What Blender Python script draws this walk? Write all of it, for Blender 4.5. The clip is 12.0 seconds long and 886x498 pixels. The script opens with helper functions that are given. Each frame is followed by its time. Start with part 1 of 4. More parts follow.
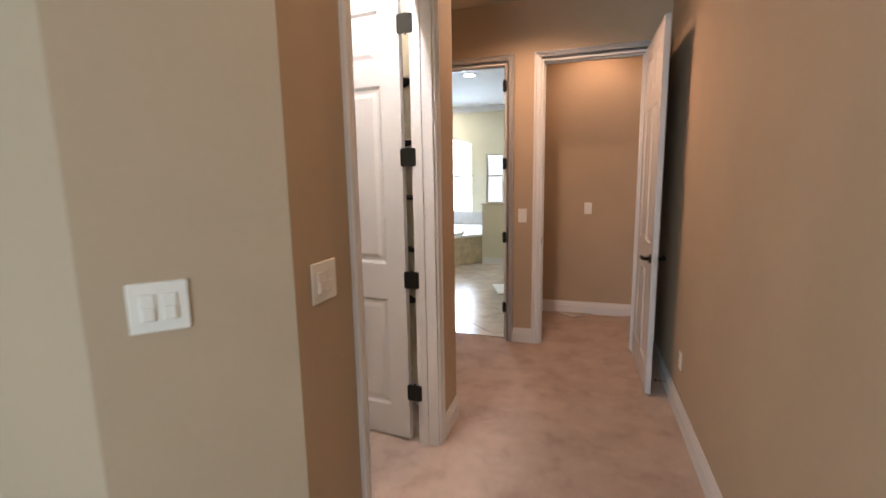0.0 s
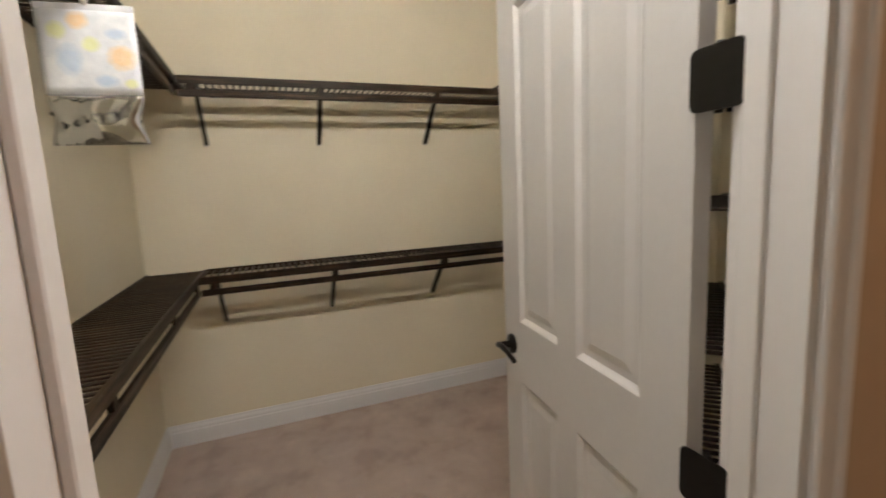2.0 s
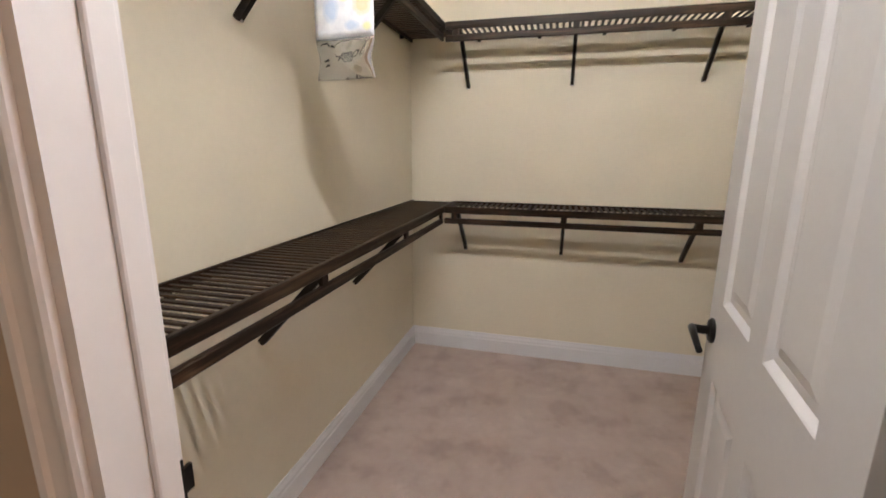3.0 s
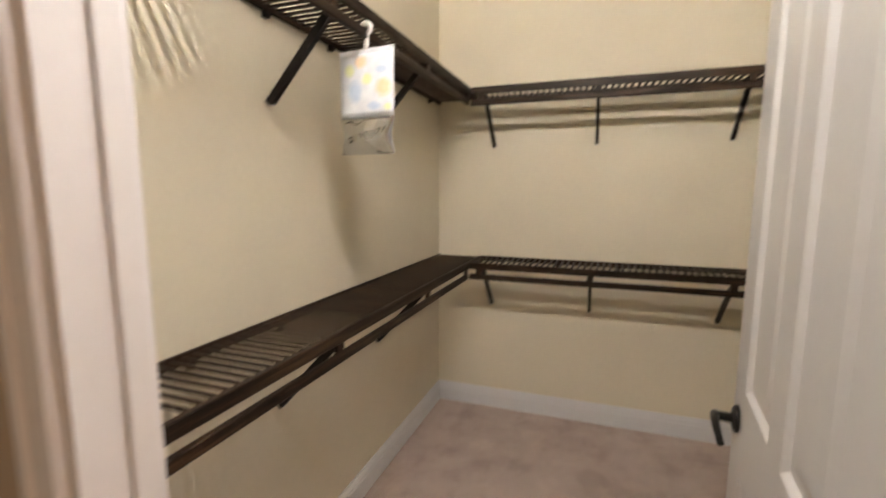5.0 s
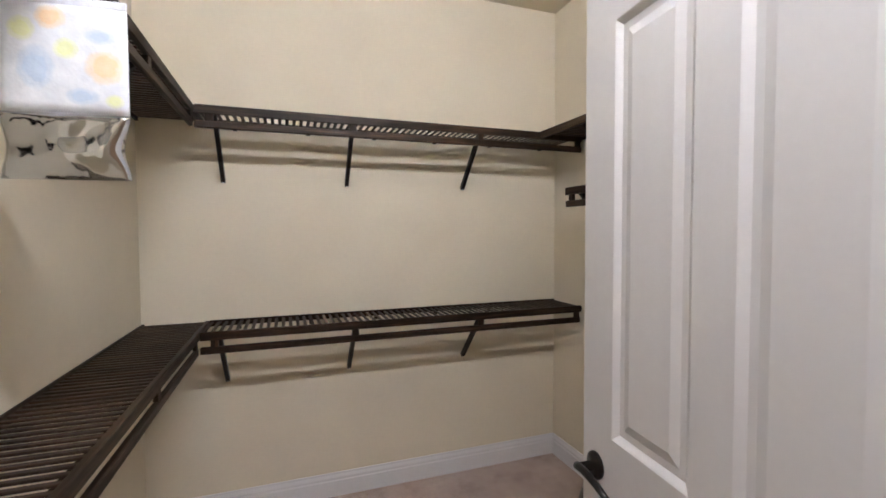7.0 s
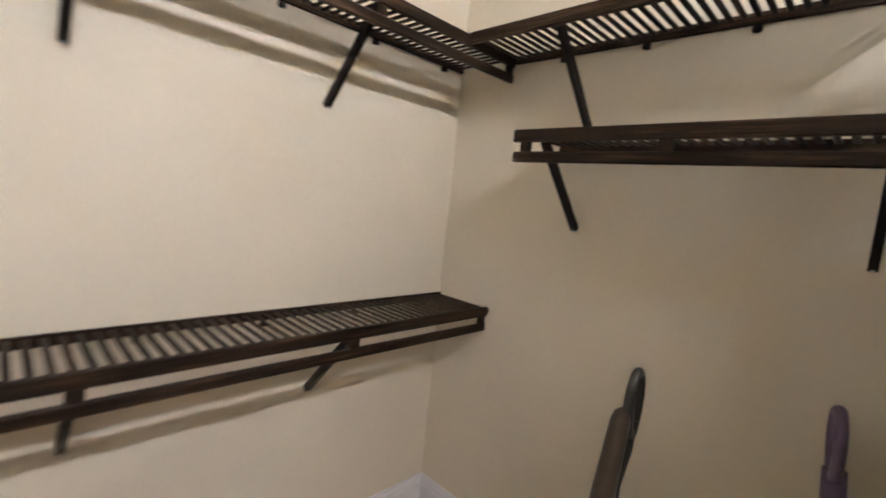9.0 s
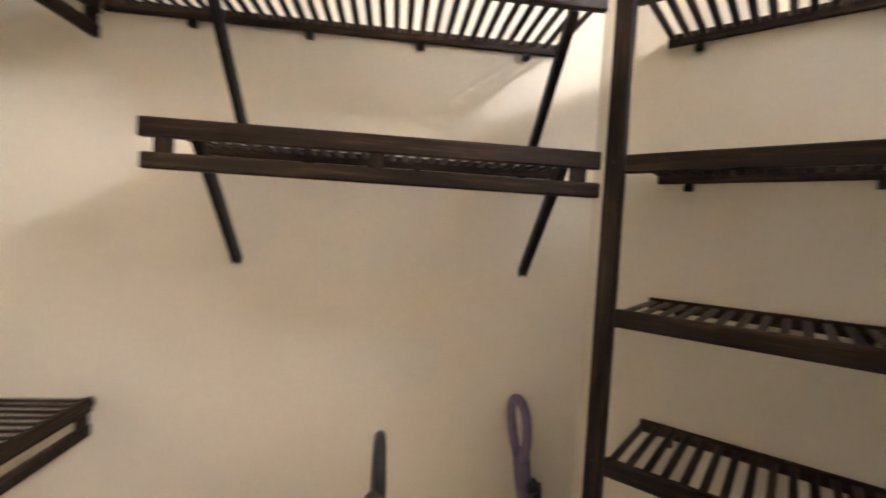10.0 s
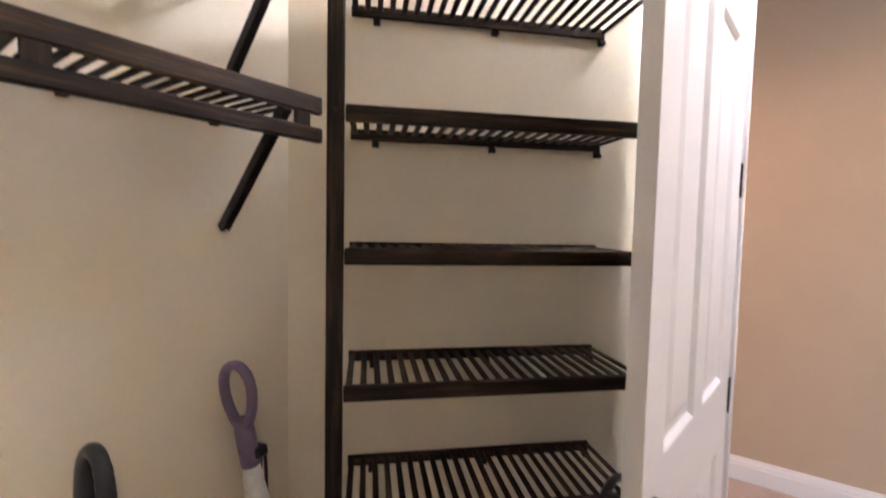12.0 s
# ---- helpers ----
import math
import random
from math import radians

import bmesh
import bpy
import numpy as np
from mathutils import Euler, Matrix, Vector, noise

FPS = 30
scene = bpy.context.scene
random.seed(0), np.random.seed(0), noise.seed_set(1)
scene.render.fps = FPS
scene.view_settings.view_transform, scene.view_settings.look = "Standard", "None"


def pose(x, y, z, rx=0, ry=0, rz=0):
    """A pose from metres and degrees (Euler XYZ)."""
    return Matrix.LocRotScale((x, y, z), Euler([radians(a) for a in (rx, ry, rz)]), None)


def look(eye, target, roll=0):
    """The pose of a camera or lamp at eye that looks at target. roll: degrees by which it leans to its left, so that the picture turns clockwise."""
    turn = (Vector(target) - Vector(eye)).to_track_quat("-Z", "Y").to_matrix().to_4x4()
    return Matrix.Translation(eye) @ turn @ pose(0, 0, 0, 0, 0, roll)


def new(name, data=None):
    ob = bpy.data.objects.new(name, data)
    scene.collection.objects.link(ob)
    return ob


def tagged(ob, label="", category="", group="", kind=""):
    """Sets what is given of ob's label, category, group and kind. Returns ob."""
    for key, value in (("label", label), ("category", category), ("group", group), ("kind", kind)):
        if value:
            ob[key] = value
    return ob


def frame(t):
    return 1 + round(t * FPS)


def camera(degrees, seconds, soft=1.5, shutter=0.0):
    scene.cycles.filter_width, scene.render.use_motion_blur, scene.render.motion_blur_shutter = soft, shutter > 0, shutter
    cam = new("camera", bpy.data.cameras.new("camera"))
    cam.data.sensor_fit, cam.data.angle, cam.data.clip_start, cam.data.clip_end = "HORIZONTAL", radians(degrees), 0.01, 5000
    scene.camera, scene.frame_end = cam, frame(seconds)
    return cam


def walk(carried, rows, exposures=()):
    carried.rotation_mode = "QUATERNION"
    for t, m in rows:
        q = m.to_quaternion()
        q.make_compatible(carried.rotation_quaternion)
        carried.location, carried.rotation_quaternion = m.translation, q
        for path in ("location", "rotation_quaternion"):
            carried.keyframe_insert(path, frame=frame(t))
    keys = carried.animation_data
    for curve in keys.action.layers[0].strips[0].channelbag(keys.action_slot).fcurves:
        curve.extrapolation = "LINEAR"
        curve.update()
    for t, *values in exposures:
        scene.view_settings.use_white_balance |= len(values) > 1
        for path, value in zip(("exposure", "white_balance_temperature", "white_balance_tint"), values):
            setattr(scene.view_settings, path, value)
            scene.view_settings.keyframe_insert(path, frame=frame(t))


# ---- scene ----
cam = camera(90.0, 12.0, soft=1.6, shutter=0.4)
PATH = [
    (0.0, (-0.031, 0.088, 1.487), (-0.636, 1.97, 1.186), -1.0),
    (0.5, (-0.098, 0.619, 1.534), (-0.858, 2.445, 1.233), -1.4),
    (1.0, (-0.179, 1.057, 1.498), (-1.387, 2.626, 1.216), -2.0),
    (1.5, (-0.324, 1.38, 1.47), (-1.885, 2.596, 1.182), -2.0),
    (2.0, (-0.434, 1.64, 1.468), (-2.279, 2.365, 1.202), -2.7),
    (2.5, (-0.442, 1.818, 1.43), (-2.406, 1.778, 1.052), -1.8),
    (3.0, (-0.459, 1.957, 1.405), (-2.347, 1.462, 0.965), 0.3),
    (3.2, (-0.453, 2.015, 1.39), (-2.308, 1.419, 0.938), -1.1),
    (4.8, (-0.432, 2.03, 1.476), (-2.241, 1.254, 1.122), -0.1),
    (5.0, (-0.477, 2.023, 1.5), (-2.347, 1.363, 1.24), 0.1),
    (5.5, (-0.578, 1.854, 1.53), (-2.558, 1.587, 1.453), -0.8),
    (6.0, (-0.604, 1.743, 1.55), (-2.6, 1.84, 1.479), -1.0),
    (6.5, (-0.699, 1.653, 1.53), (-2.641, 2.125, 1.461), -0.4),
    (6.7, (-0.735, 1.654, 1.528), (-2.647, 2.236, 1.455), -0.5),
    (8.3, (-1.448, 1.735, 1.46), (-3.195, 2.689, 1.264), 3.6),
    (8.5, (-1.606, 1.783, 1.488), (-3.261, 2.874, 1.226), 4.6),
    (9.0, (-1.92, 1.871, 1.503), (-3.309, 3.293, 1.281), 5.9),
    (9.5, (-2.211, 1.958, 1.544), (-2.797, 3.865, 1.4), 3.9),
    (10.0, (-2.299, 2.109, 1.555), (-2.076, 4.095, 1.473), 3.2),
    (10.5, (-2.413, 2.227, 1.589), (-1.441, 3.974, 1.609), 1.5),
    (11.0, (-2.5, 2.25, 1.624), (-1.134, 3.71, 1.654), 0.3),
    (11.5, (-2.525, 2.251, 1.565), (-0.995, 3.538, 1.59), 0.6),
    (12.0, (-2.529, 2.23, 1.468), (-0.902, 3.388, 1.352), 1.2),
]
EXPOSURE = [(0.0, -0.06, 6200, 16), (0.5, -0.08, 6150, 16), (1.0, -0.1, 5950, 14), (1.5, -0.12, 5850, 11), (2.0, -0.43, 6150, 8), (2.5, -0.2, 5900, 10), (3.0, -0.03, 5750, 12),
            (4.8, -0.12, 6300, 11), (5.5, -0.15, 5800, 12), (6.5, -0.15, 5450, 14), (8.5, 0.02, 5500, 13), (9.0, 0.24, 5500, 15), (9.5, 0.5, 5550, 17),
            (10.0, 0.98, 5550, 18), (10.5, 1.02, 5500, 20), (11.0, 0.76, 5600, 24), (12.0, 0.9, 5500, 22)]
walk(cam, [(t, look(eye, target, roll)) for t, eye, target, roll in PATH], EXPOSURE)

# ---- plan, in metres ----
HALL_X = -0.780      # hall face of the closet wall
CLOSET_X = -0.885    # its closet face
WEST_X, SOUTH_Y, NORTH_Y = -3.378, 0.970, 3.372
DIAG = 1.650         # closet face of the slanted wall: x + y
DIAG_HALL = 1.865    # its hall face
EAST_X = 0.565       # hall wall on the far side
FAR_Y = 4.062        # wall with the bathroom door
CEIL = 2.965
DOOR_H = 2.485
S2 = math.sqrt(0.5)

# ---- world and lamps ----
world = bpy.data.worlds.new("sky_world")
scene.world = world
world.use_nodes = True
wn = world.node_tree
sky = wn.nodes.new("ShaderNodeTexSky")
sky.sky_type, sky.sun_disc = "NISHITA", False
sky.sun_elevation, sky.sun_rotation = radians(48), radians(150)
wn.nodes["Background"].inputs["Strength"].default_value = 0.15
wn.links.new(sky.outputs["Color"], wn.nodes["Background"].inputs["Color"])
sun = new("sun", bpy.data.lights.new("sun", "SUN"))
sun.data.energy, sun.data.angle, sun.data.color = 3.0, radians(0.5), (1.0, 0.95, 0.88)
sun.matrix_basis = look((4, -7, 9), (0, 0, 0))


def area_lamp(name, place, target, sx, sy, watts, colour):
    ob = new(name, bpy.data.lights.new(name, "AREA"))
    ob.data.shape, ob.data.size, ob.data.size_y = "RECTANGLE", sx, sy
    ob.data.energy, ob.data.color = watts, colour
    ob.matrix_basis = look(place, target)
    return ob


def can_lamp(name, x, y, z, watts, colour, spread=150, radius=0.05):
    ob = new(name, bpy.data.lights.new(name, "SPOT"))
    ob.data.energy, ob.data.color = watts, colour
    ob.data.spot_size, ob.data.spot_blend, ob.data.shadow_soft_size = radians(spread), 0.6, radius
    ob.matrix_basis = look((x, y, z), (x, y + 0.001, 0))
    return ob


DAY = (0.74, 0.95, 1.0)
WARM = (1.0, 0.61, 0.36)
SOFT = (1.0, 0.925, 0.835)
area_lamp("bath_window_light", (-2.93, 9.58, 1.55), (-2.2, 5.5, 0.3), 0.95, 1.35, 82, (0.66, 0.84, 1.0))
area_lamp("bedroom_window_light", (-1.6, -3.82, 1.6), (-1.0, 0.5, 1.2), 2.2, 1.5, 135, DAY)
can_lamp("hall_light", -0.45, 3.28, CEIL - 0.035, 80, WARM)
can_lamp("back_room_light", 0.05, 4.70, CEIL - 0.035, 30, WARM)
# added fill, never in view: brightens the hall wall south of the closet door
can_lamp("hall_south_light", 0.10, 0.95, CEIL - 0.035, 19, WARM)
CLOSET_GLOW = 385.0

# ---- materials ----


def material(name, rough=0.6, metal=0.0):
    m = bpy.data.materials.new(name)
    m.use_nodes = True
    p = m.node_tree.nodes["Principled BSDF"]
    p.inputs["Roughness"].default_value = rough
    p.inputs["Metallic"].default_value = metal
    return m, m.node_tree, p


def coords(nt, scale=(1, 1, 1), kind="Object"):
    tc = nt.nodes.new("ShaderNodeTexCoord")
    mp = nt.nodes.new("ShaderNodeMapping")
    mp.inputs["Scale"].default_value = scale
    nt.links.new(tc.outputs[kind], mp.inputs["Vector"])
    return mp.outputs["Vector"]


def world_coords(nt, scale=(1, 1, 1)):
    g = nt.nodes.new("ShaderNodeNewGeometry")
    mp = nt.nodes.new("ShaderNodeMapping")
    mp.inputs["Scale"].default_value = scale
    nt.links.new(g.outputs["Position"], mp.inputs["Vector"])
    return mp.outputs["Vector"]


def noise_tex(nt, vec, scale, detail=4.0, rough=0.55):
    n = nt.nodes.new("ShaderNodeTexNoise")
    n.inputs["Scale"].default_value, n.inputs["Detail"].default_value = scale, detail
    n.inputs["Roughness"].default_value = rough
    nt.links.new(vec, n.inputs["Vector"])
    return n.outputs["Fac"]


def ramp(nt, fac, stops):
    r = nt.nodes.new("ShaderNodeValToRGB")
    e = r.color_ramp.elements
    while len(e) < len(stops):
        e.new(0.5)
    for item, (at, c) in zip(e, stops):
        item.position, item.color = at, (*c, 1)
    nt.links.new(fac, r.inputs["Fac"])
    return r.outputs["Color"]


def mix(nt, a, b, fac, mode="MIX"):
    n = nt.nodes.new("ShaderNodeMix")
    n.data_type, n.blend_type = "RGBA", mode
    if isinstance(fac, float):
        n.inputs[0].default_value = fac
    else:
        nt.links.new(fac, n.inputs[0])
    nt.links.new(a, n.inputs[6])
    nt.links.new(b, n.inputs[7])
    return n.outputs[2]


def bump(nt, p, height, strength, distance):
    b = nt.nodes.new("ShaderNodeBump")
    b.inputs["Strength"].default_value, b.inputs["Distance"].default_value = strength, distance
    nt.links.new(height, b.inputs["Height"])
    nt.links.new(b.outputs["Normal"], p.inputs["Normal"])


def scaled(c, k):
    return tuple(min(1.0, v * k) for v in c)


def paint(name, colour, rough=0.75, peel=0.07, wear=0.05):
    """Wall paint with a fine orange-peel relief and faint uneven rolling."""
    m, nt, p = material(name, rough)
    v = world_coords(nt)
    big = noise_tex(nt, v, 1.3, 3)
    col = ramp(nt, big, [(0.3, scaled(colour, 1 - wear)), (0.7, scaled(colour, 1 + wear))])
    fine = noise_tex(nt, v, 45, 4)
    col2 = ramp(nt, fine, [(0.3, (0.975, 0.975, 0.975)), (0.7, (1, 1, 1))])
    nt.links.new(mix(nt, col, col2, 1.0, "MULTIPLY"), p.inputs["Base Color"])
    bump(nt, p, noise_tex(nt, v, 140, 3), peel, 0.002)
    return m


def carpet_material():
    m, nt, p = material("carpet_pile", 0.95)
    v = world_coords(nt)
    swirl = noise_tex(nt, v, 4.6, 6, 0.62)
    col = ramp(nt, swirl, [(0.38, (0.475, 0.36, 0.30)), (0.46, (0.55, 0.425, 0.36)), (0.56, (0.58, 0.455, 0.39)), (0.68, (0.65, 0.515, 0.445))])
    tread = noise_tex(nt, v, 1.7, 5, 0.7)
    col = mix(nt, col, ramp(nt, tread, [(0.40, (0.90, 0.895, 0.89)), (0.52, (1, 1, 1))]), 1.0, "MULTIPLY")
    tuft = noise_tex(nt, v, 330, 3, 0.7)
    dark = ramp(nt, tuft, [(0.3, (0.62, 0.60, 0.58)), (0.62, (1.05, 1.05, 1.05))])
    nt.links.new(mix(nt, col, dark, 1.0, "MULTIPLY"), p.inputs["Base Color"])
    mid = noise_tex(nt, v, 90, 4)
    both = nt.nodes.new("ShaderNodeMath")
    both.operation = "ADD"
    nt.links.new(tuft, both.inputs[0])
    nt.links.new(mid, both.inputs[1])
    bump(nt, p, both.outputs[0], 0.8, 0.008)
    p.inputs["Sheen Weight"].default_value = 0.20
    p.inputs["Specular IOR Level"].default_value = 0.1
    return m


def wood_material(name, along):
    """Espresso-stained wood; grain runs along the given local axis."""
    m, nt, p = material(name, 0.42)
    s = [38.0, 38.0, 38.0]
    s[along] = 2.2
    v = coords(nt, s)
    oi = nt.nodes.new("ShaderNodeObjectInfo")
    shift = nt.nodes.new("ShaderNodeVectorMath")
    shift.operation = "ADD"
    scl = nt.nodes.new("ShaderNodeMath")
    scl.operation = "MULTIPLY"
    scl.inputs[1].default_value = 40
    nt.links.new(oi.outputs["Random"], scl.inputs[0])
    nt.links.new(v, shift.inputs[0])
    nt.links.new(scl.outputs[0], shift.inputs[1])
    grain = noise_tex(nt, shift.outputs[0], 1.6, 6, 0.65)
    col = ramp(nt, grain, [(0.3, (0.0042, 0.0026, 0.0017)), (0.52, (0.0175, 0.0098, 0.0054)), (0.78, (0.095, 0.054, 0.029))])
    tone = ramp(nt, oi.outputs["Random"], [(0.0, (0.8, 0.8, 0.8)), (1.0, (1.15, 1.13, 1.1))])
    nt.links.new(mix(nt, col, tone, 1.0, "MULTIPLY"), p.inputs["Base Color"])
    rr = ramp(nt, grain, [(0.3, (0.58, 0.58, 0.58)), (0.8, (0.40, 0.40, 0.40))])
    p.inputs["Specular IOR Level"].default_value = 0.16
    nt.links.new(rr, p.inputs["Roughness"])
    bump(nt, p, grain, 0.25, 0.001)
    return m


def plain(name, colour, rough=0.5, metal=0.0, grain=60, depth=0.1, vary=0.08):
    m, nt, p = material(name, rough, metal)
    v = coords(nt)
    n = noise_tex(nt, v, grain, 3)
    nt.links.new(ramp(nt, n, [(0.3, scaled(colour, 1 - vary)), (0.7, scaled(colour, 1 + vary))]), p.inputs["Base Color"])
    if depth:
        bump(nt, p, n, depth, 0.001)
    return m


def glow(name, colour, strength):
    m, nt, p = material(name, 0.4)
    p.inputs["Base Color"].default_value = (0.9, 0.9, 0.88, 1)
    p.inputs["Emission Color"].default_value = (*colour, 1)
    p.inputs["Emission Strength"].default_value = strength
    return m


def glass_material(name, tint=(1, 1, 1), rough=0.0):
    m, nt, p = material(name, rough)
    p.inputs["Base Color"].default_value = (*tint, 1)
    p.inputs["Transmission Weight"].default_value = 1.0
    p.inputs["IOR"].default_value = 1.45
    return m


def foil_material():
    m, nt, p = material("silver_foil", 0.09, 1.0)
    p.inputs["Base Color"].default_value = (0.56, 0.57, 0.58, 1)
    v = coords(nt, (1.6, 1, 0.7))
    bump(nt, p, noise_tex(nt, v, 11, 2, 0.45), 0.28, 0.02)
    return m


def printed_film_material():
    """White pouch film with a soft print of coloured fruit spots on its x and z."""
    m, nt, p = material("white_printed_film", 0.3)
    v = coords(nt)
    sep = nt.nodes.new("ShaderNodeSeparateXYZ")
    nt.links.new(v, sep.inputs[0])
    blotch = noise_tex(nt, v, 70, 3)
    col = ramp(nt, noise_tex(nt, v, 26, 3), [(0.3, (0.66, 0.68, 0.73)), (0.7, (0.80, 0.81, 0.84))])
    orange, green, blue = (0.86, 0.58, 0.27), (0.74, 0.77, 0.34), (0.45, 0.56, 0.72)
    for x, z, rx, rz, ink in ((-0.018, -0.105, 0.024, 0.021, orange), (0.070, -0.193, 0.031, 0.030, orange), (-0.066, -0.130, 0.021, 0.021, green), (0.006, -0.162, 0.019, 0.018, green),
                              (0.084, -0.256, 0.015, 0.012, green), (-0.044, -0.200, 0.028, 0.037, blue), (0.030, -0.250, 0.026, 0.014, blue), (0.064, -0.135, 0.024, 0.013, blue)):
        terms = []
        for out, c, r in (("X", x, rx), ("Z", z, rz)):
            a = nt.nodes.new("ShaderNodeMath")
            a.operation = "MULTIPLY_ADD"
            a.inputs[1].default_value, a.inputs[2].default_value = 1 / r, -c / r
            nt.links.new(sep.outputs[out], a.inputs[0])
            b = nt.nodes.new("ShaderNodeMath")
            b.operation = "MULTIPLY"
            nt.links.new(a.outputs[0], b.inputs[0])
            nt.links.new(a.outputs[0], b.inputs[1])
            terms.append(b.outputs[0])
        total = nt.nodes.new("ShaderNodeMath")
        total.operation = "ADD"
        nt.links.new(terms[0], total.inputs[0])
        nt.links.new(terms[1], total.inputs[1])
        rough_edge = nt.nodes.new("ShaderNodeMath")
        rough_edge.operation = "MULTIPLY_ADD"
        rough_edge.inputs[1].default_value = 0.9
        nt.links.new(blotch, rough_edge.inputs[0])
        nt.links.new(total.outputs[0], rough_edge.inputs[2])
        mask = ramp(nt, rough_edge.outputs[0], [(0.0, (0.62, 0.62, 0.62)), (0.8, (0.8, 0.8, 0.8)), (1.0, (0.45, 0.45, 0.45))])
        fade = nt.nodes.new("ShaderNodeMapRange")
        fade.inputs["From Min"].default_value, fade.inputs["From Max"].default_value = 1.85, 1.25
        nt.links.new(rough_edge.outputs[0], fade.inputs["Value"])
        tone = nt.nodes.new("ShaderNodeRGB")
        tone.outputs[0].default_value = (*ink, 1)
        soft = nt.nodes.new("ShaderNodeMath")
        soft.operation = "MULTIPLY"
        nt.links.new(fade.outputs[0], soft.inputs[0])
        nt.links.new(mask, soft.inputs[1])
        col = mix(nt, col, tone.outputs[0], soft.outputs[0])
    nt.links.new(col, p.inputs["Base Color"])
    bump(nt, p, noise_tex(nt, v, 24, 3), 0.5, 0.004)
    return m


HALL_PAINT = paint("hall_tan_paint", (0.46, 0.355, 0.25))
CLOSET_PAINT = paint("closet_cream_paint", (0.695, 0.628, 0.485))
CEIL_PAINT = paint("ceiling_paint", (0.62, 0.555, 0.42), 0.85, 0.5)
BATH_PAINT = paint("bathroom_cream_paint", (0.66, 0.62, 0.47))
BATH_CEIL = paint("bath_ceiling_white", (0.72, 0.73, 0.74), 0.8, 0.2)
TRIM = paint("white_trim_paint", (0.71, 0.70, 0.705), 0.35, 0.06, 0.02)
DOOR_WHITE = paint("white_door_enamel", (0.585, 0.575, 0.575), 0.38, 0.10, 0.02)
CARPET = carpet_material()
WOOD_U = wood_material("espresso_wood_long", 0)
WOOD_V = wood_material("espresso_wood_cross", 1)
WOOD_Z = wood_material("espresso_wood_upright", 2)
WOOD_DARK = plain("dark_bracket_wood", (0.0085, 0.0058, 0.0042), 0.5, 0, 40, 0.2, 0.35)
WOOD_DARK.node_tree.nodes["Principled BSDF"].inputs["Specular IOR Level"].default_value = 0.2
BLACK = plain("black_hardware", (0.012, 0.011, 0.010), 0.38, 0.6)
BLACK_PLASTIC = plain("black_plastic", (0.014, 0.014, 0.015), 0.35)
BRONZE = plain("grey_bronze_plastic", (0.085, 0.066, 0.052), 0.34, 0.3)
SMOKE_TRIM = plain("dark_grey_plastic", (0.05, 0.044, 0.04), 0.3)
PURPLE = plain("dusty_purple_plastic", (0.14, 0.10, 0.165), 0.40)
PALE = plain("pale_grey_plastic", (0.55, 0.54, 0.52), 0.35)
SMOKE = plain("smoked_plastic", (0.03, 0.035, 0.04), 0.12)
PLATE = plain("white_switch_plastic", (0.80, 0.78, 0.74), 0.32, 0, 60, 0.02, 0.02)
TILE = plain("beige_floor_tile", (0.50, 0.43, 0.36), 0.22, 0, 6, 0.05, 0.14)
TILE.node_tree.nodes["Principled BSDF"].inputs["Specular IOR Level"].default_value = 0.22
GROUT = plain("grout", (0.42, 0.38, 0.33), 0.9)
STONE = plain("travertine_tile", (0.52, 0.44, 0.30), 0.35, 0, 9, 0.1, 0.22)
SPLASH = plain("grey_wall_tile", (0.52, 0.51, 0.50), 0.25, 0, 9, 0.05, 0.08)
TUB_WHITE = plain("white_acrylic", (0.82, 0.82, 0.82), 0.12, 0, 10, 0.0, 0.01)
CLOTH = plain("white_terry", (0.80, 0.79, 0.77), 0.95, 0, 200, 0.8, 0.08)
GLASS = glass_material("window_glass")
FOIL = foil_material()
FILM = printed_film_material()
STEEL = plain("brushed_steel", (0.55, 0.55, 0.54), 0.3, 1.0)
GRASS = plain("lawn", (0.06, 0.09, 0.03), 0.95, 0, 3, 0.3, 0.3)
LAMP_GLOW = glow("lit_lamp_glass", SOFT, CLOSET_GLOW)
CAN_GLOW = glow("lit_can_lens", WARM, 14)
OUTSIDE = glow("outdoor_haze", (0.92, 0.97, 1.0), 3.2)
BATH_GLOW = glow("lit_bath_lens", (1.0, 0.91, 0.76), 380)

# ---- mesh helpers ----


def box(bm, a, b, bevel=0.0):
    """A box from corner a to corner b, its edges eased by bevel."""
    x0, y0, z0 = (min(p, q) for p, q in zip(a, b))
    x1, y1, z1 = (max(p, q) for p, q in zip(a, b))
    vs = [bm.verts.new((x, y, z)) for x in (x0, x1) for y in (y0, y1) for z in (z0, z1)]
    fs = [bm.faces.new([vs[i] for i in q]) for q in ((0, 1, 3, 2), (4, 6, 7, 5), (0, 4, 5, 1), (2, 3, 7, 6), (0, 2, 6, 4), (1, 5, 7, 3))]
    if bevel:
        es = list({e for f in fs for e in f.edges})
        bmesh.ops.bevel(bm, geom=es, offset=bevel, segments=1, affect="EDGES")


def prism(bm, points, z0, z1):
    lo = [bm.verts.new((x, y, z0)) for x, y in points]
    hi = [bm.verts.new((x, y, z1)) for x, y in points]
    n = len(points)
    bm.faces.new(lo[::-1])
    bm.faces.new(hi)
    for i in range(n):
        bm.faces.new((lo[i], lo[(i + 1) % n], hi[(i + 1) % n], hi[i]))


